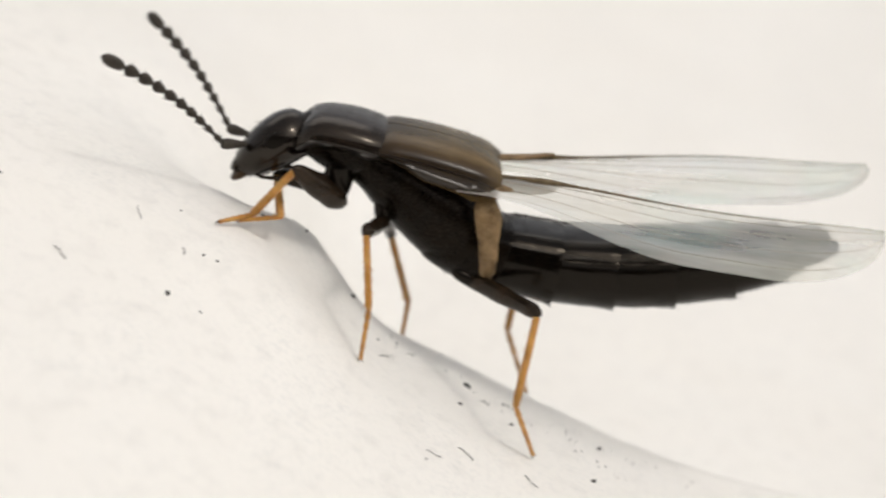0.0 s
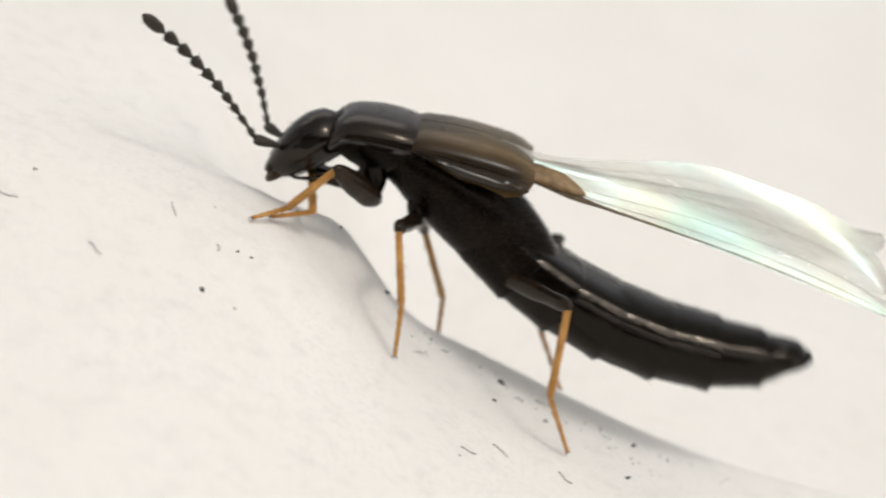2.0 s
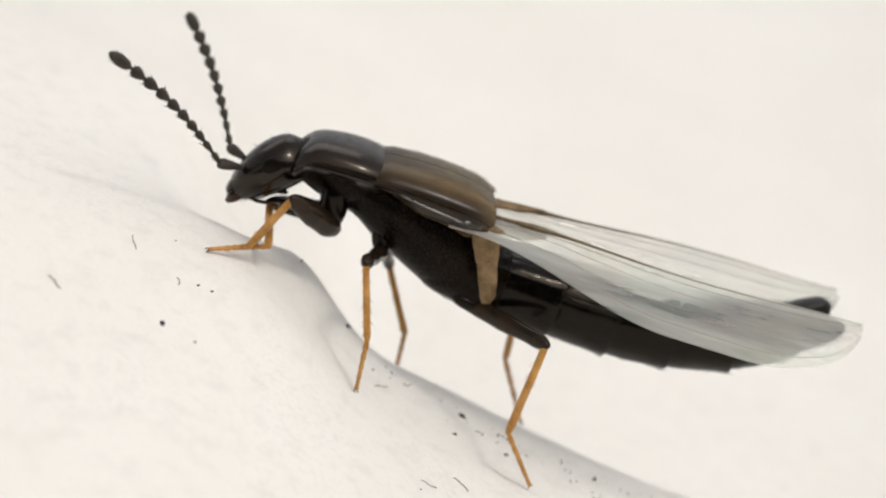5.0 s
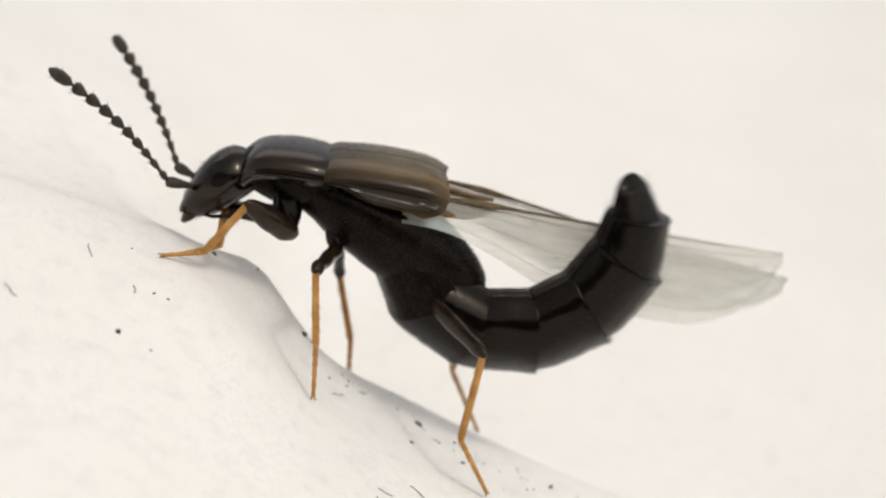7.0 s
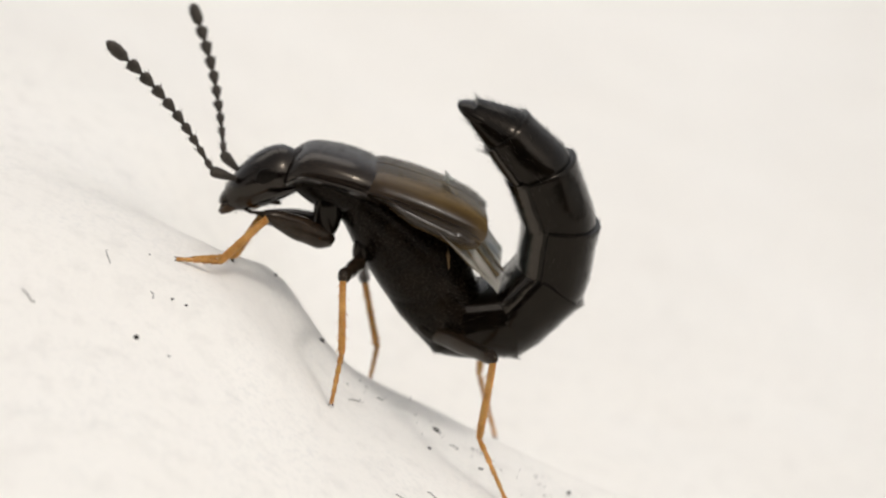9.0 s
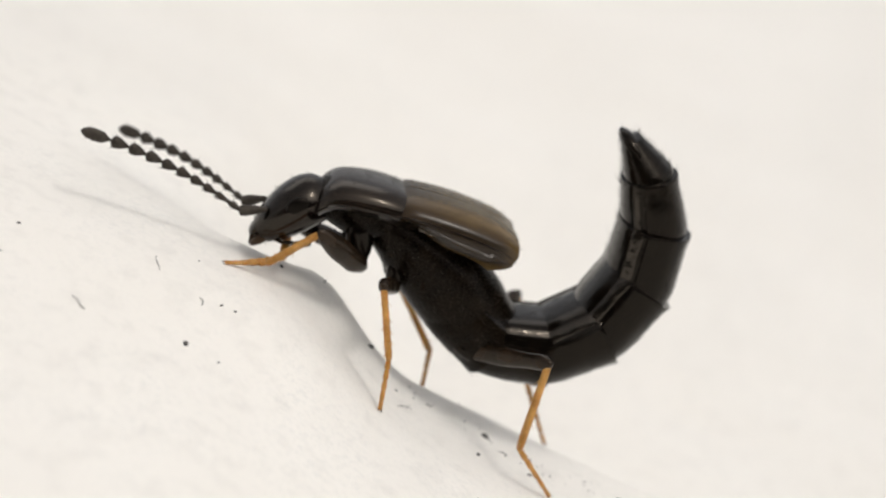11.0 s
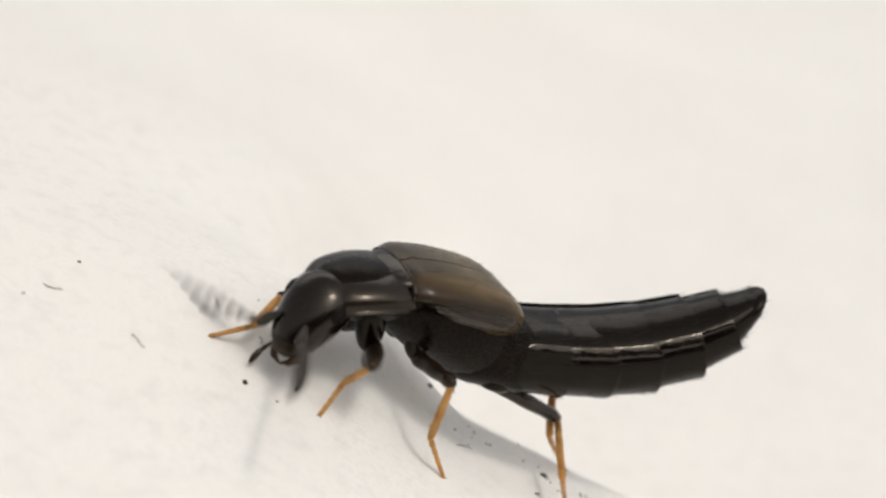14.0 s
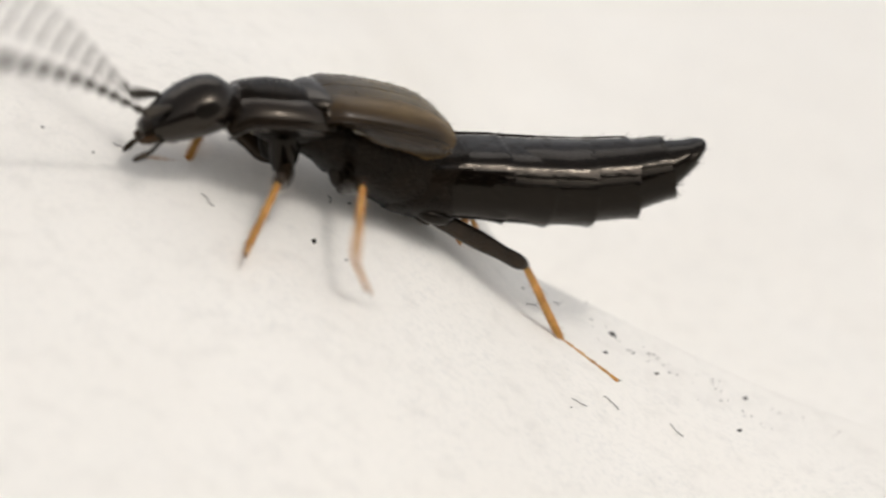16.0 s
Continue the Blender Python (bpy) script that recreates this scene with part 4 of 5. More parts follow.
# antenna right: heading and height of its direction.
ANTENNA_RIGHT_A = [
    (0, 128.3, 26.5),
    (0.5, 120.5, 32.7),
    (1, 118.7, 36.7),
    (1.5, 111.6, 41.1),
    (2, 111.8, 31),
    (2.5, 117.9, 30.2),
    (3, 114.5, 30.8),
    (3.5, 113.1, 35.5),
    (6, 113.7, 33.3),
    (6.5, 113.9, 37.9),
    (7, 122.2, 33.1),
    (7.5, 114.7, 31.7),
    (8, 109.3, 33.1),
    (8.5, 128, 37.4),
    (9, 110.6, 43.5),
    (9.5, 102.5, 34.6),
    (11.8, 159.8, 6.8),
    (12, 94, 45.2),
    (12.2, 135.8, 28),
    (12.3, 129.4, 39.9),
    (12.5, 159.7, -28.1),
    (12.6, 117.7, 8.9),
    (12.9, 137.9, 19.7),
    (13, 150.5, 19.3),
    (13.2, 180.8, 29.5),
    (13.3, 175.7, -9.8),
    (13.5, 130.8, 5.5),
    (13.7, 112.4, -7.7),
    (14, 142.8, -5.4),
    (14.2, 165.1, 9.4),
    (14.3, 148.6, 18.1),
    (14.4, 148.3, 9.3),
]
ANTENNA_RIGHT_B = [
    (14.5, 169.6, -4.6),
    (14.6, 134.6, 25),
    (14.7, 165.7, 37.3),
    (14.8, 188.1, 11.3),
    (15, 159, 8.9),
    (15.2, 131.4, -6.5),
    (15.3, 128.4, -15.2),
    (15.5, 155, 11.3),
    (15.6, 149.4, 21.9),
    (15.7, 172.1, 6.8),
    (15.8, 136.7, 22.1),
    (16, 157.6, 22.3),
]
ANTENNA_RIGHT = ANTENNA_RIGHT_A + ANTENNA_RIGHT_B
# Head: extra pitch, extra yaw, reach forward.
HEAD_A = [
    (0, 0, 0, 0),
    (11.6, 0, 0, 0),
    (11.8, 7, 10, 0.03),
    (12, -27, 0, 0.08),
    (12.3, 5, 5, 0.02),
    (12.5, 17.19, 6.38, -0.03),
    (13, -12.57, 14.06, -0.02),
    (13.5, -14.17, 33.51, -0.02),
    (14, -2.19, 23.53, -0.04),
    (14.5, -11.27, 12.02, -0.03),
    (14.6, -7, 0, 0.03),
    (15, -2.43, -8.91, -0.03),
    (15.3, -8, 5, 0),
    (15.5, -33.44, 19.05, 0.02),
    (15.8, -24, 0, 0.08),
    (16, -17.31, 3.07, 0.1),
]
HEAD = HEAD_A
# Hind wings: lift, twist, spread, three folds, and how far they are drawn in.
WING_A = [
    (0, 7, 24, 4, 0, 0, 0, 0, 168, 4),
    (0.5, -2.5, 12, 4, 0, 0, 0, 0, 168, -3),
    (1, -6.8, 20, 4, 0, 0, 0, 0, 168, -5),
    (1.5, -8, -142, 4, 0, 0, 0, 0, 168, 5),
    (2, -7, -136, 4, 0, 0, 0, 0, 168, 6),
    (2.25, 6, -60, 4, 0, 0, 0, 0, 110, 0),
    (2.5, 18, 45, 4, 0, 0, 0, 0, 40, 0),
    (2.75, 9.3, 40, 4, 0, 0, 0, 0, 110, 0),
]
WING_B = [
    (3, 5.5, 28, 4, 0, 0, 0, 0, 168, -2),
    (3.5, -3.4, 12, 4, 0, 0, 0, 0, 168, -4),
    (3.7, -4.6, 12, 4, 0, 0, 0, 0, 168, -4),
    (5.8, 5.6, 35, 4, 0, 0, 0, 0, 150, 0),
    (6, 1.7, 25, 4, 0, 0, 0, 0, 168, -3),
    (6.2, -3.8, 18, 4, 0, 0, 0, 0, 168, -4),
    (6.5, -7.6, 15, 4, 0, 0, 0, 0, 168, -6),
    (6.8, -7.8, 22, -8, 0, 0, 0, 0, 110, -4),
]
WING_C = [
    (7, -6.3, 75, -15, 0, 0, 3, 0, 60, -3.5),
    (7.2, -2.5, 48, -14, 0, 0, 8, 0, 25, 0),
    (7.3, -1.9, 35, -18, 0, 0, 15, 0, 25, 0),
    (7.5, -2.5, 25, -14, 0, 0, 40, 0.05, 20, 0),
    (7.65, -7.3, 50, -8, 20, 50, 110, 0.05, 50, 0),
    (7.8, -17, 80, 0, 80, 120, 160, 0.05, 80, 0),
    (8, -30, 118, 2, 158, 168, 172, 0.05, 118, 0),
    (8.2, -31.6, 120, 2, 160, 168, 172, 0.1, 120, 0),
]
WING_D = [
    (8.3, -29.3, 140, 2, 110, 168, 172, 0.05, 140, 0),
    (8.5, -21.8, 172, 2, 4, 168, 174, 0.05, 172, 2),
    (8.65, -20.2, 160, 2, 60, 168, 174, 0.05, 160, 0),
    (8.8, -16, 158, 3, 155, 170, 172, 0.2, 158, 0),
    (9, -22, 164, 4, 168, 175, 175, 0.42, 166, 0),
    (9.5, -13, 168, 2, 170, 176, 176, 0.42, 170, 0),
    (10.5, -3, 176, 0, 177, 177, 177, 1, 176, 0),
    (16, -3, 176, 0, 177, 177, 177, 1, 176, 0),
]
WING = WING_A + WING_B + WING_C + WING_D
# Tip of the front left leg.
FRONT_LEFT_A = [
    (0, -1.353, -0.532, 0.38),
    (11.4, -1.441, -0.38, 0.393),
    (11.6, -1.337, -0.223, 0.343),
    (11.8, -1.179, -0.554, 0.243),
    (12.4, -1.116, -0.543, 0.201),
    (12.5, -1.129, -0.606, 0.205),
    (12.7, -1.105, -0.93, 0.106),
    (12.9, -1.037, -1.165, -0.04),
    (13, -1.01, -1.14, -0.05),
    (13.2, -1.081, -1.102, 0.019),
    (13.4, -1.05, -1.217, -0.046),
    (13.5, -1.018, -1.175, -0.056),
    (14, -1.166, -1.308, 0.006),
    (14.3, -1.153, -1.352, -0.013),
    (14.5, -1.196, -1.608, -0.046),
    (14.6, -1.22, -1.666, -0.036),
    (15, -1.194, -1.631, -0.05),
    (15.4, -1.227, -1.447, 0.01),
    (15.5, -1.232, -1.422, 0.019),
    (15.7, -1.424, -1.682, 0.465),
    (16, -1.884, -2.087, 0.43),
]
FRONT_LEFT = FRONT_LEFT_A
# Tip of the middle left leg.
MIDDLE_LEFT_A = [
    (0, -0.498, -0.732, -0.44),
    (9.5, -0.488, -0.706, -0.449),
    (12, -0.493, -0.634, -0.482),
    (12.5, -0.488, -0.636, -0.486),
    (12.8, -0.604, -0.421, -0.372),
    (13, -0.498, -0.653, -0.476),
    (13.3, -0.472, -0.503, -0.508),
    (13.5, -0.446, -0.912, -0.528),
    (13.7, -0.418, -0.883, -0.55),
    (14, -0.455, -0.973, -0.529),
    (14.5, -0.416, -0.918, -0.556),
    (15, -0.422, -0.916, -0.551),
    (15.2, -0.451, -0.843, -0.519),
    (15.35, -0.628, -0.973, -0.372),
    (15.5, -0.78, -1.554, -0.34),
    (15.8, -0.792, -1.544, -0.327),
    (16, -1.241, -1.779, 0.085),
]
MIDDLE_LEFT = MIDDLE_LEFT_A
# Tip of the hind left leg.
HIND_LEFT_A = [
    (0, 0.566, -0.69, -1.103),
    (9.5, 0.586, -0.662, -1.113),
    (12, 0.539, -0.428, -1.123),
    (12.5, 0.535, -0.48, -1.125),
    (13, 0.386, -0.227, -1.039),
    (13.5, 0.333, -0.191, -1.009),
    (14, 0.291, -0.278, -0.987),
    (14.3, 0.564, -0.451, -0.99),
    (14.5, 0.592, -0.542, -1.152),
    (15, 0.58, -0.605, -1.145),
    (15.25, 0.372, -0.36, -1.031),
    (15.5, 0.188, -0.715, -0.926),
    (16, 0.188, -0.737, -0.927),
]
HIND_LEFT = HIND_LEFT_A
# Tip of the front right leg.
FRONT_RIGHT_A = [
    (0, -1.247, -0.368, 0.33),
    (11.5, -1.358, -0.264, 0.354),
    (11.8, -1.09, 0.24, 0.2),
    (12, -1.105, 0.24, 0.2),
    (12.4, -0.969, -0.148, 0.114),
    (12.6, -1.119, -0.466, 0.208),
    (12.7, -1.453, -0.332, 0.398),
    (13, -1.351, -0.881, 0.28),
    (13.3, -1.829, -0.878, 0.515),
    (13.5, -1.828, -1.129, 0.441),
    (14, -1.811, -1.123, 0.434),
    (14.2, -1.611, -1.209, 0.532),
    (14.5, -1.73, -1.314, 0.339),
    (14.8, -2.021, -1.27, 0.495),
    (15, -2.158, -1.385, 0.534),
    (15.2, -2.16, -1.372, 0.538),
    (15.35, -2.455, -1.415, 0.65),
    (15.5, -2.446, -1.815, 0.699),
    (15.7, -2.508, -1.866, 0.719),
    (15.85, -2.439, -1.369, 0.895),
    (16, -2.562, -1.261, 0.716),
]
FRONT_RIGHT = FRONT_RIGHT_A
# Tip of the middle right leg.
MIDDLE_RIGHT_A = [
    (0, -0.276, 0.5, -0.85),
    (0.5, -0.254, 0.5, -0.847),
    (1, -0.241, 0.5, -0.846),
    (1.5, -0.24, 0.5, -0.846),
    (2, -0.261, 0.5, -0.848),
    (2.5, -0.271, 0.5, -0.849),
    (3, -0.271, 0.5, -0.849),
    (3.5, -0.276, 0.5, -0.85),
    (6, -0.283, 0.5, -0.851),
    (6.5, -0.3, 0.5, -0.855),
    (7, -0.299, 0.5, -0.854),
    (7.5, -0.305, 0.5, -0.856),
    (8, -0.301, 0.5, -0.855),
]
MIDDLE_RIGHT_B = [
    (8.5, -0.291, 0.5, -0.853),
    (9, -0.29, 0.5, -0.853),
    (9.5, -0.277, 0.5, -0.85),
    (12, -0.257, 0.45, -0.794),
    (12.4, -0.565, 0.401, -0.23),
    (12.6, -0.614, 0.301, -0.196),
    (13, -0.673, 0.203, -0.089),
    (13.5, -0.426, 0.096, -0.36),
    (14, -0.426, -0, -0.339),
    (15.2, -0.399, -0.095, -0.332),
    (15.3, -0.963, -0.988, -0.029),
    (15.5, -1.234, -1.397, 0.027),
    (16, -1.799, -1.045, 0.454),
]
MIDDLE_RIGHT = MIDDLE_RIGHT_A + MIDDLE_RIGHT_B
# Tip of the hind right leg.
HIND_RIGHT_A = [
    (0, 0.56, 0.5, -1.189),
    (9.5, 0.56, 0.5, -1.189),
    (12, 0.56, 0.5, -1.189),
    (12.5, 0.62, 0.5, -1.22),
    (13, 0.407, 0.346, -1.061),
    (13.5, 0.35, 0.299, -1.022),
    (14, 0.3, 0.232, -0.991),
    (14.5, -0.212, 0.38, -0.765),
    (15, -0.325, -0.052, -0.634),
    (15.5, -0.761, -0.031, -0.102),
    (16, -0.631, -0.116, -0.313),
]
HIND_RIGHT = HIND_RIGHT_A
# Sag of the wing cases behind the pronotum.
SAG_A = [
    (0, -2),
    (0.5, -4),
    (1, -6),
    (1.5, -7),
    (2, -3),
    (3.5, -4),
    (6.5, -2),
    (7, -2),
    (8, -6),
    (9, -6),
    (9.5, -9),
    (11.6, -6),
    (12.5, -16.5),
    (13, -17),
    (13.5, -13.5),
    (14, -13),
    (14.5, -8),
    (15, -8.5),
    (15.5, -8.5),
    (16, -4.5),
]
SAG = SAG_A
# Roll of the abdomen about its length, and how far the tail is drawn in.
ROLL_A = [
    (0, 0, 0),
    (6.7, 0, 0),
    (7, 40, 0.6),
    (7.2, 25, 0.3),
    (7.4, 0, 0),
    (9.1, 0, 0),
    (9.5, 32, 0.55),
    (9.7, 30, 0.3),
    (10.5, 0, 0),
    (16, 0, 0),
]
ROLL = ROLL_A
# Gape of the two plates at the tail's end.
GAPE_A = [
    (0, 0.15),
    (0.5, 0.48),
    (1, 0.6),
    (1.5, 0.25),
    (2, 0.1),
    (2.2, 0.06),
    (2.7, 0.09),
    (3, 0.3),
    (3.5, 0.6),
    (5.8, 0.18),
    (6.2, 0.48),
    (6.6, 0.6),
    (6.85, 0),
    (7.4, 0),
    (8, 0),
    (16, 0),
]
GAPE = GAPE_A
# How the foot of the front left leg points, and where its knee points.
TURN_FRONT_LEFT_A = [
    (0, 0.7, 0.71, -0.07, 0.82, 0.49, 0.3),
    (3.5, 0.82, 0.53, -0.22, 0.78, 0.57, 0.27),
    (7, 0.96, 0.26, -0.08, 0.79, 0.55, 0.27),
    (9.5, 0.99, 0.06, -0.16, 0.85, 0.41, 0.32),
    (11.6, 0.99, 0.06, -0.16, 0.85, 0.41, 0.32),
    (12, 0.53, 0.76, -0.37, 0.39, 0.89, 0.25),
    (12.5, 0.7, 0.66, -0.25, 0.7, 0.69, 0.2),
]
TURN_FRONT_LEFT_B = [
    (13, -0.22, -0.61, -0.76, 0.58, 0.81, 0.1),
    (13.5, -0.26, -0.41, -0.87, 0.15, 0.97, 0.18),
    (14, 0.72, 0.45, -0.52, 0.46, 0.84, 0.3),
    (14.5, -0.55, -0.52, -0.66, 0.63, 0.76, 0.17),
    (15, -0.37, -0.12, -0.92, 0.42, 0.79, 0.45),
    (15.5, -0.36, -0.25, -0.9, 0.01, 0.81, 0.59),
    (16, 0.37, 0.91, 0.19, 0.44, 0.88, 0.2),
]
TURN_FRONT_LEFT = TURN_FRONT_LEFT_A + TURN_FRONT_LEFT_B
# How the foot of the middle left leg points, and where its knee points.
TURN_MIDDLE_LEFT_A = [
    (0, -0.05, 0.1, -1, 0.3, 1, 0.35),
    (11.6, -0.05, 0.1, -1, 0.3, 1, 0.35),
    (12, -0.28, -0.41, -0.87, -0.3, 0.94, 0.15),
    (12.5, -0.17, -0.48, -0.86, -0.04, 0.98, 0.22),
    (13, 0.1, 0.77, -0.63, -0.12, 0.97, 0.19),
    (13.5, -0.51, -0.19, -0.84, -0, 0.98, 0.2),
    (14, -0.46, 0.07, -0.89, 0.05, 0.94, 0.34),
    (14.5, -0.51, 0.44, -0.74, -0.53, 0.5, -0.68),
    (15, -0.47, 0.63, -0.62, -0.83, 0.56, -0.05),
    (15.5, -0.5, 0.42, -0.75, 0.2, 0.92, 0.33),
    (16, -0.54, -0.37, -0.76, 0.13, 0.92, 0.36),
]
TURN_MIDDLE_LEFT = TURN_MIDDLE_LEFT_A
# How the foot of the hind left leg points, and where its knee points.
TURN_HIND_LEFT_A = [
    (0, -0.45, -0.34, -0.82, -0.56, 0.81, 0.16),
    (1, -0.31, -0.2, -0.93, -0.67, 0.75, 0),
    (2.5, -0.48, -0.23, -0.85, -0.49, 0.85, 0.19),
    (3.5, -0.49, -0.23, -0.84, -0.61, 0.79, 0.11),
    (6.5, -0.59, -0.26, -0.76, -0.65, 0.75, 0.11),
    (7, -0.48, -0.19, -0.85, -0.49, 0.87, -0.1),
    (7.5, -0.56, -0.12, -0.82, -0.6, 0.79, 0.11),
    (8, -0.55, -0.08, -0.83, -0.5, 0.87, -0.01),
    (9, -0.6, 0.02, -0.8, -0.47, 0.84, 0.26),
    (9.5, -0.49, 0.38, -0.79, -0.56, 0.82, 0.1),
]
TURN_HIND_LEFT_B = [
    (12, -0.63, -0.53, -0.57, -0.5, 0.71, 0.49),
    (12.5, -0.57, -0.43, -0.7, -0.21, 0.93, 0.3),
    (13, -0.54, -0.55, -0.64, -0.31, 0.92, 0.23),
    (13.5, -0.52, -0.59, -0.61, -0.31, 0.93, 0.17),
    (14, -0.51, -0.46, -0.73, -0.75, 0.23, -0.62),
    (14.5, -0.68, 0.55, -0.5, -0.88, 0.18, -0.44),
    (15, -0.52, 0.78, -0.35, -0.85, 0.52, -0.09),
    (15.5, -0.35, 0.93, -0.14, -0.74, 0.67, -0.07),
    (16, -0.62, 0.75, -0.25, -0.91, 0, -0.42),
]
TURN_HIND_LEFT = TURN_HIND_LEFT_A + TURN_HIND_LEFT_B
# How the foot of the front right leg points, and where its knee points.
TURN_FRONT_RIGHT_A = [
    (0, 0.93, -0.1, -0.33, 0.8, -0.5, 0.3),
    (11.6, 0.93, -0.1, -0.33, 0.8, -0.5, 0.3),
    (12, 0.27, 0.96, -0.04, 0.61, -0.77, -0.19),
    (13.5, 1, -0.03, -0.03, 0.87, -0.49, 0.01),
    (14, 0.79, -0.43, -0.44, 0.92, -0.35, 0.18),
    (15, 0.96, -0.24, 0.14, 0.85, -0.5, -0.19),
    (15.5, 0.92, -0.24, 0.3, 0.83, -0.54, -0.15),
    (16, 0.97, 0.11, 0.24, 0.91, -0.42, 0.05),
]
TURN_FRONT_RIGHT = TURN_FRONT_RIGHT_A
# How the foot of the middle right leg points, and where its knee points.
TURN_MIDDLE_RIGHT_A = [
    (0, -0.05, -0.1, -1, 0.3, -1, 0.35),
    (11.6, -0.05, -0.1, -1, 0.3, -1, 0.35),
    (12.8, -0.3, -0.2, -0.9, -0.3, -1, 0.35),
]
TURN_MIDDLE_RIGHT = TURN_MIDDLE_RIGHT_A
# How the foot of the hind right leg points, and where its knee points.
TURN_HIND_RIGHT_A = [
    (0, -0.48, 0.23, -0.85, -0.55, -0.8, 0.1),
    (9.6, -0.48, 0.23, -0.85, -0.55, -0.8, 0.1),
    (12.1, -0.48, -0.05, -0.88, -0.6, -0.7, 0.3),
    (12.4, -0.48, -0.05, -0.88, -0.9, -0.3, 0.35),
    (13, -0.54, -0.52, -0.66, -0.32, 0.95, 0),
    (13.5, -0.58, -0.2, -0.75, -0.85, -0.3, 0.2),
    (14, -0.58, -0.2, -0.75, -0.85, -0.3, 0.2),
    (14.5, -0.6, -0.3, -0.74, -0.85, -0.2, -0.45),
    (15, -0.6, -0.3, -0.74, -0.85, -0.2, -0.45),
    (15.5, -0.6, -0.3, -0.74, -0.85, -0.2, -0.45),
    (16, -0.6, -0.3, -0.74, -0.85, -0.2, -0.45),
]
TURN_HIND_RIGHT = TURN_HIND_RIGHT_A

def course(table, t):
    """Smooth values of a motion table at t seconds, without overshoot."""
    if t <= table[0][0]:
        return np.array(table[0][1:], float)
    if t >= table[-1][0]:
        return np.array(table[-1][1:], float)
    k = next(i for i in range(len(table) - 1) if table[i][0] <= t <= table[i + 1][0])
    rows = [np.array(table[min(max(i, 0), len(table) - 1)], float) for i in (k - 1, k, k + 1, k + 2)]

    def slope(a, b):
        return (b[1:] - a[1:]) / max(b[0] - a[0], 1e-6)
    d0, d1, d2 = slope(rows[0], rows[1]), slope(rows[1], rows[2]), slope(rows[2], rows[3])

    def tangent(a, b):
        same = a * b > 0
        return np.where(same, 2 * a * b / np.where(same, a + b, 1.0), 0.0)
    m1, m2 = tangent(d0, d1), tangent(d1, d2)
    h = rows[2][0] - rows[1][0]
    u = (t - rows[1][0]) / h
    return ((2 * u ** 3 - 3 * u * u + 1) * rows[1][1:] + (u ** 3 - 2 * u * u + u) * h * m1
            + (-2 * u ** 3 + 3 * u * u) * rows[2][1:] + (u ** 3 - u * u) * h * m2)


def frame_along(origin, way, up):
    """Pose with its x axis along way and its z axis towards up; origin in millimetres."""
    x = Vector(way).normalized()
    y = Vector(up).cross(x)
    y = y.normalized() if y.length > 1e-6 else x.orthogonal().normalized()
    z = x.cross(y)
    m = Matrix((x, y, z)).transposed().to_4x4()
    m.translation = Vector(origin) * MM
    return m


def bend_leg(hip, foot_tip, lengths, foot_way, pole):
    """Hip, knee and ankle of a leg whose foot tip is given, all in the body's space."""
    a, b, c = lengths
    ankle = foot_tip - foot_way * c
    d = ankle - hip
    n = d.length
    if n > (a + b) * 0.995:
        ankle = hip + d * ((a + b) * 0.995 / n)
        d, n = ankle - hip, (a + b) * 0.995
    n = max(n, abs(a - b) + 0.02)
    way = d.normalized()
    along = (a * a - b * b + n * n) / (2 * n)
    out = (pole - way * pole.dot(way)).normalized()
    knee = hip + way * along + out * math.sqrt(max(0.0, a * a - along * along))
    return knee, ankle


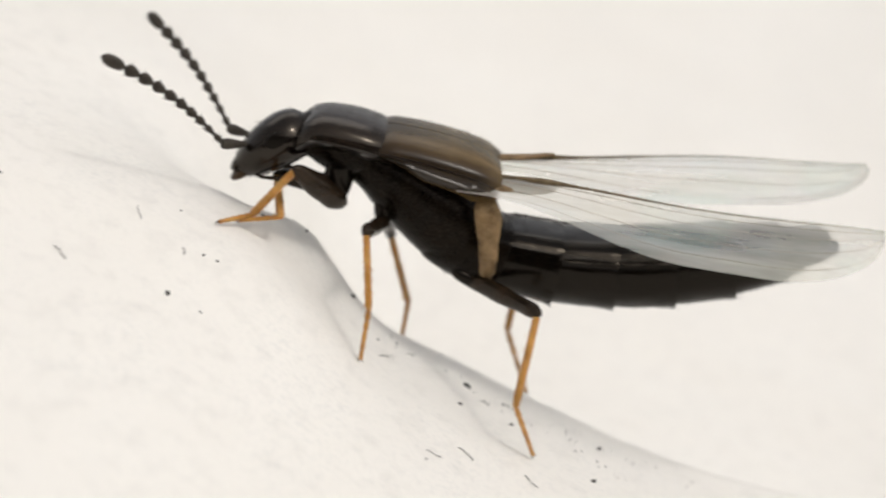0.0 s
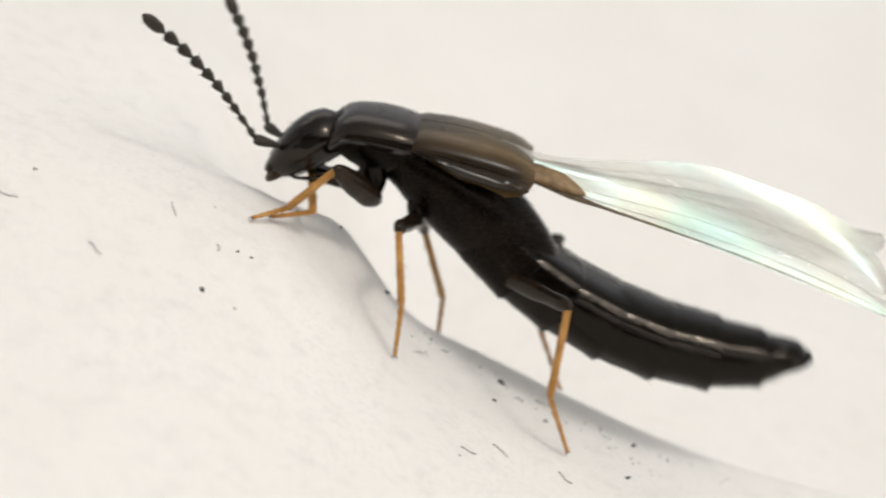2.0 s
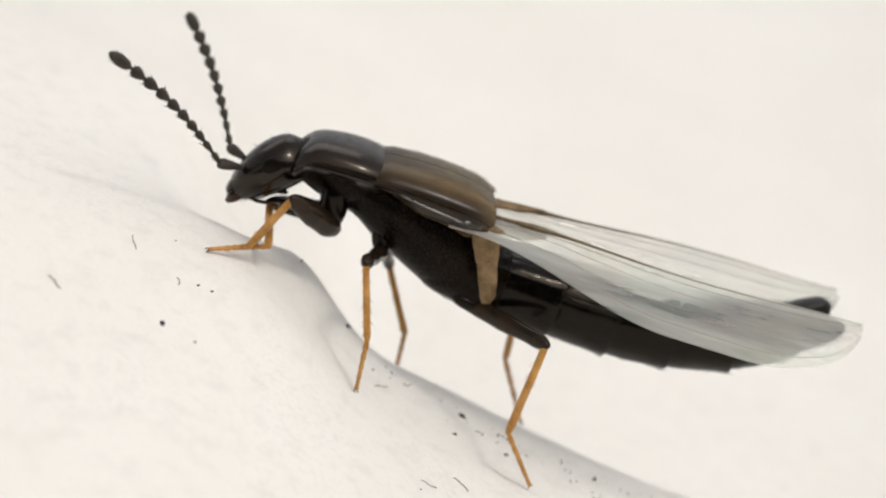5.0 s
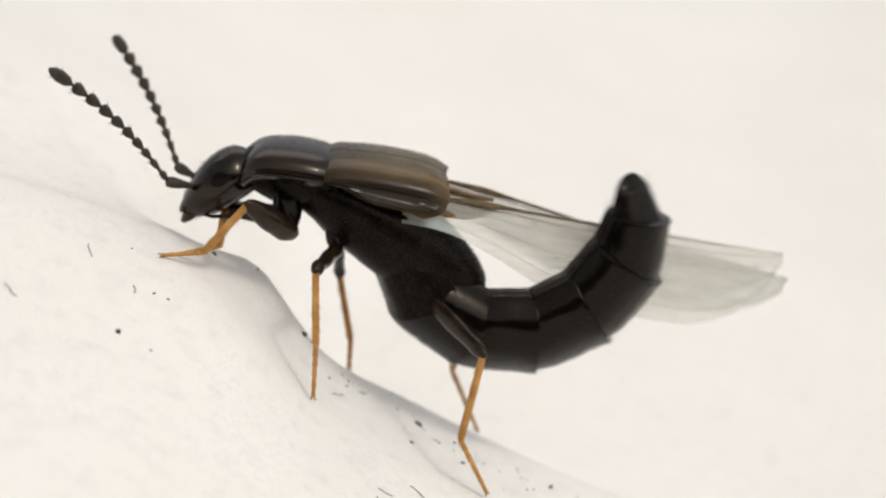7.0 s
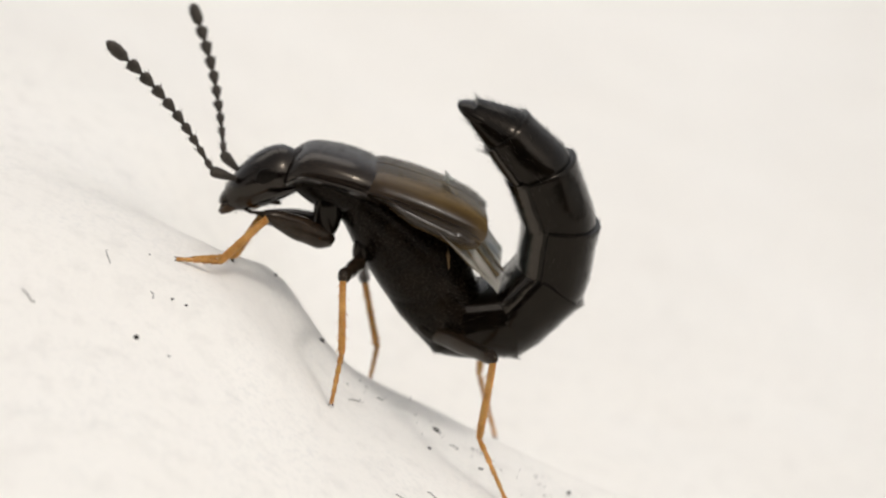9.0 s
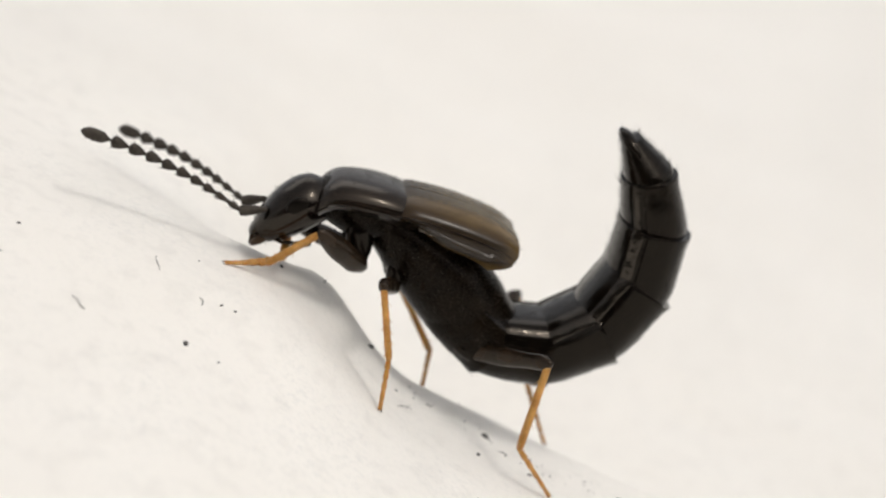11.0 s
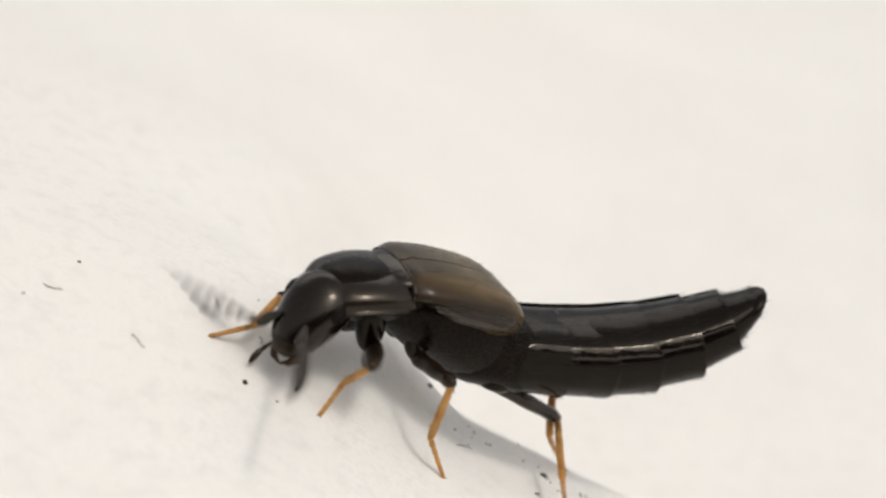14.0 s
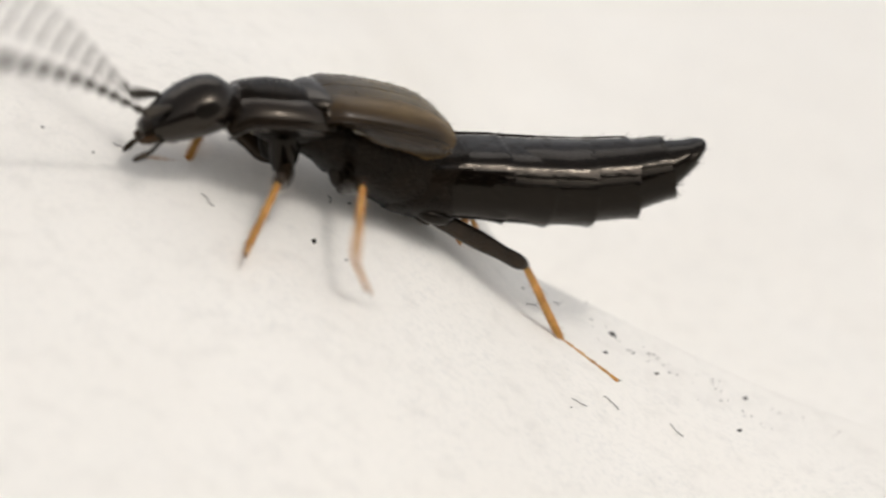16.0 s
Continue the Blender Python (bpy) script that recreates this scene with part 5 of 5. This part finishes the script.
def motions():
    times = [round(0.1 * k, 2) for k in range(161)]
    body_at, rows = {}, {}

    def key(ob, t, m):
        rows.setdefault(ob, []).append((t, m))

    tips = {("front", 1): FRONT_LEFT, ("middle", 1): MIDDLE_LEFT, ("hind", 1): HIND_LEFT,
            ("front", -1): FRONT_RIGHT, ("middle", -1): MIDDLE_RIGHT, ("hind", -1): HIND_RIGHT}
    turns = {("front", 1): TURN_FRONT_LEFT, ("middle", 1): TURN_MIDDLE_LEFT, ("hind", 1): TURN_HIND_LEFT,
             ("front", -1): TURN_FRONT_RIGHT, ("middle", -1): TURN_MIDDLE_RIGHT, ("hind", -1): TURN_HIND_RIGHT}
    for t in times:
        x, y, z, roll, pitch, yaw = course(BODY, t)
        m = at(x, y, z, roll, pitch, yaw)
        body_at[t] = m
        key(beetle, t, m)
        to_body = m.inverted()
        turn_in = to_body.to_3x3()

        chest_m = at(0.1, 0, -0.25, 0, course(CHEST, t)[0], 0) @ at(-0.1, 0, 0.25)
        key(chest, t, chest_m)
        nod, side, reach = course(HEAD, t)
        head_m = at(NECK.x + reach, 0, NECK.z, 0, 35 + nod, side)
        key(head, t, head_m)
        for s, ob in palps.items():
            out = step01((t - 11.5) / 0.3)
            wave = out * 14 * math.sin(5.3 * t + s)
            key(ob, t, at(0.44, 0.085 * s, -0.095, 0, 150 - 130 * out + wave, 12 * s * out))

        lift, bend, more, yawing, apart = course(ABDOMEN, t)
        p = chest_m @ (ABASE * MM) / MM
        roll, short = course(ROLL, t)
        for i, ob in enumerate(rings):
            u = i / 6
            th, ps = lift + bend * u + more * u * u, yawing * (0.3 + 0.7 * u)
            q = Euler((0, radians(th), -radians(ps))).to_matrix()
            key(ob, t, at(*p, 0, th, -ps) @ at(0, 0, 0, roll * min(1.0, 0.4 + 0.5 * i)))
            p = p + q @ Vector((-SEG[i] * apart * (1 - short * (0, 0, 0, 0.05, 0.25, 0.5, 0)[i]), 0, 0))

        bare = step01((lift + 36) / 20) * (1 - step01((t - 9.0) / 0.6))
        for s, ob in side_membranes.items():
            key(ob, t, chest_m @ at(0.22 * (1 - bare), -0.13 * s * (1 - bare), 0))

        gape = course(GAPE, t)[0]
        for s, ob in tail_plates.items():
            key(ob, t, at(0.05 * (1 - gape), 0, (0.05 + 0.11 * gape) * s, 0, (-10 + 32 * gape) * s, 0))

        dip = step01((t - 12.2) / 0.9)
        low = step01((t - 13.2) / 1.2)
        key(fore_shield["plate"], t, at(0.01 * dip + 0.045 * low, 0, -0.3 + 0.01 * dip - 0.06 * low, 0, 6 * dip - 4 * low, 0) @ at(0, 0, 0.3))
        sag = at(0.03, 0, -0.05, 0, course(SAG, t)[0], 0) @ at(-0.03, 0, 0.05)
        fold = course(WING, t)
        for s in (1, -1):
            up, twist, out, f1, f2, f3, drawn, far, rise = fold
            if s < 0:
                twist, up, out = far, up + rise, max(6.0, out)
            hinge = Vector((-0.42 + 0.45 * drawn, 0.2 * s, -0.15 - 0.03 * drawn))
            key(wing_cases[s], t, sag)
            base = sag @ at(*hinge, 0, 0, 0) @ pose(0, 0, 0, 0, up, -out * s) @ pose(0, 0, 0, -twist * s, 0, 0)
            m4 = base
            turn_sign = 1
            for k, ob in enumerate(wings[s]):
                key(ob, t, m4)
                f = (f1, f2, f3, 0)[k]
                m4 = m4 @ pose(-PANEL * MM, 0, -0.008 * MM * turn_sign * (f > 90), 0, -f * turn_sign, 0)
                turn_sign = -turn_sign

        for (kind, s), (femur, tibia, foot) in legs.items():
            hip, a, b, c = LEGS[kind]
            hip = Vector((hip.x, hip.y * s, hip.z))
            if kind != "front":
                hip = chest_m @ (hip * MM) / MM
            tip = to_body @ (Vector(course(tips[(kind, s)], t)) * MM) / MM
            turn = course(turns[(kind, s)], t)
            way, pole = Vector(turn[:3]).normalized(), Vector(turn[3:])
            knee, ankle = bend_leg(hip, tip, (a, b, c), way, pole)
            key(femur, t, frame_along(hip, knee - hip, pole))
            key(tibia, t, frame_along(knee, ankle - knee, pole))
            key(foot, t, frame_along(ankle, tip - ankle, pole))

    fine = [round(0.1 * k, 3) for k in range(118)] + [round(11.8 + k / 30, 4) for k in range(127)]
    for s, table in ((1, ANTENNA_LEFT), (-1, ANTENNA_RIGHT)):
        for t in fine:
            x, y, z, roll, pitch, yaw = course(BODY, t)
            m = at(x, y, z, roll, pitch, yaw)
            nod, side, reach = course(HEAD, t)
            head_m = at(NECK.x + reach, 0, NECK.z, 0, 35 + nod, side)
            base = head_m @ (Vector((0.41, 0.11 * s, 0.105)) * MM)
            az, el = course(table, t)
            buzz = 13.0 * step01((t - 11.5) / 0.4) * (1.0 if s < 0 else 0.38)
            az += buzz * math.sin(2 * math.pi * 9 * t) * s
            el += buzz * math.sin(2 * math.pi * 7 * t)
            way = m.to_3x3().inverted() @ Vector((math.cos(radians(az)) * math.cos(radians(el)), math.sin(radians(az)) * math.cos(radians(el)), math.sin(radians(el))))
            key(antennae[s], t, frame_along(base / MM, way, Vector((-0.3, 0.0, 1.0))))
    for ob, r in rows.items():
        walk(ob, r)


motions()
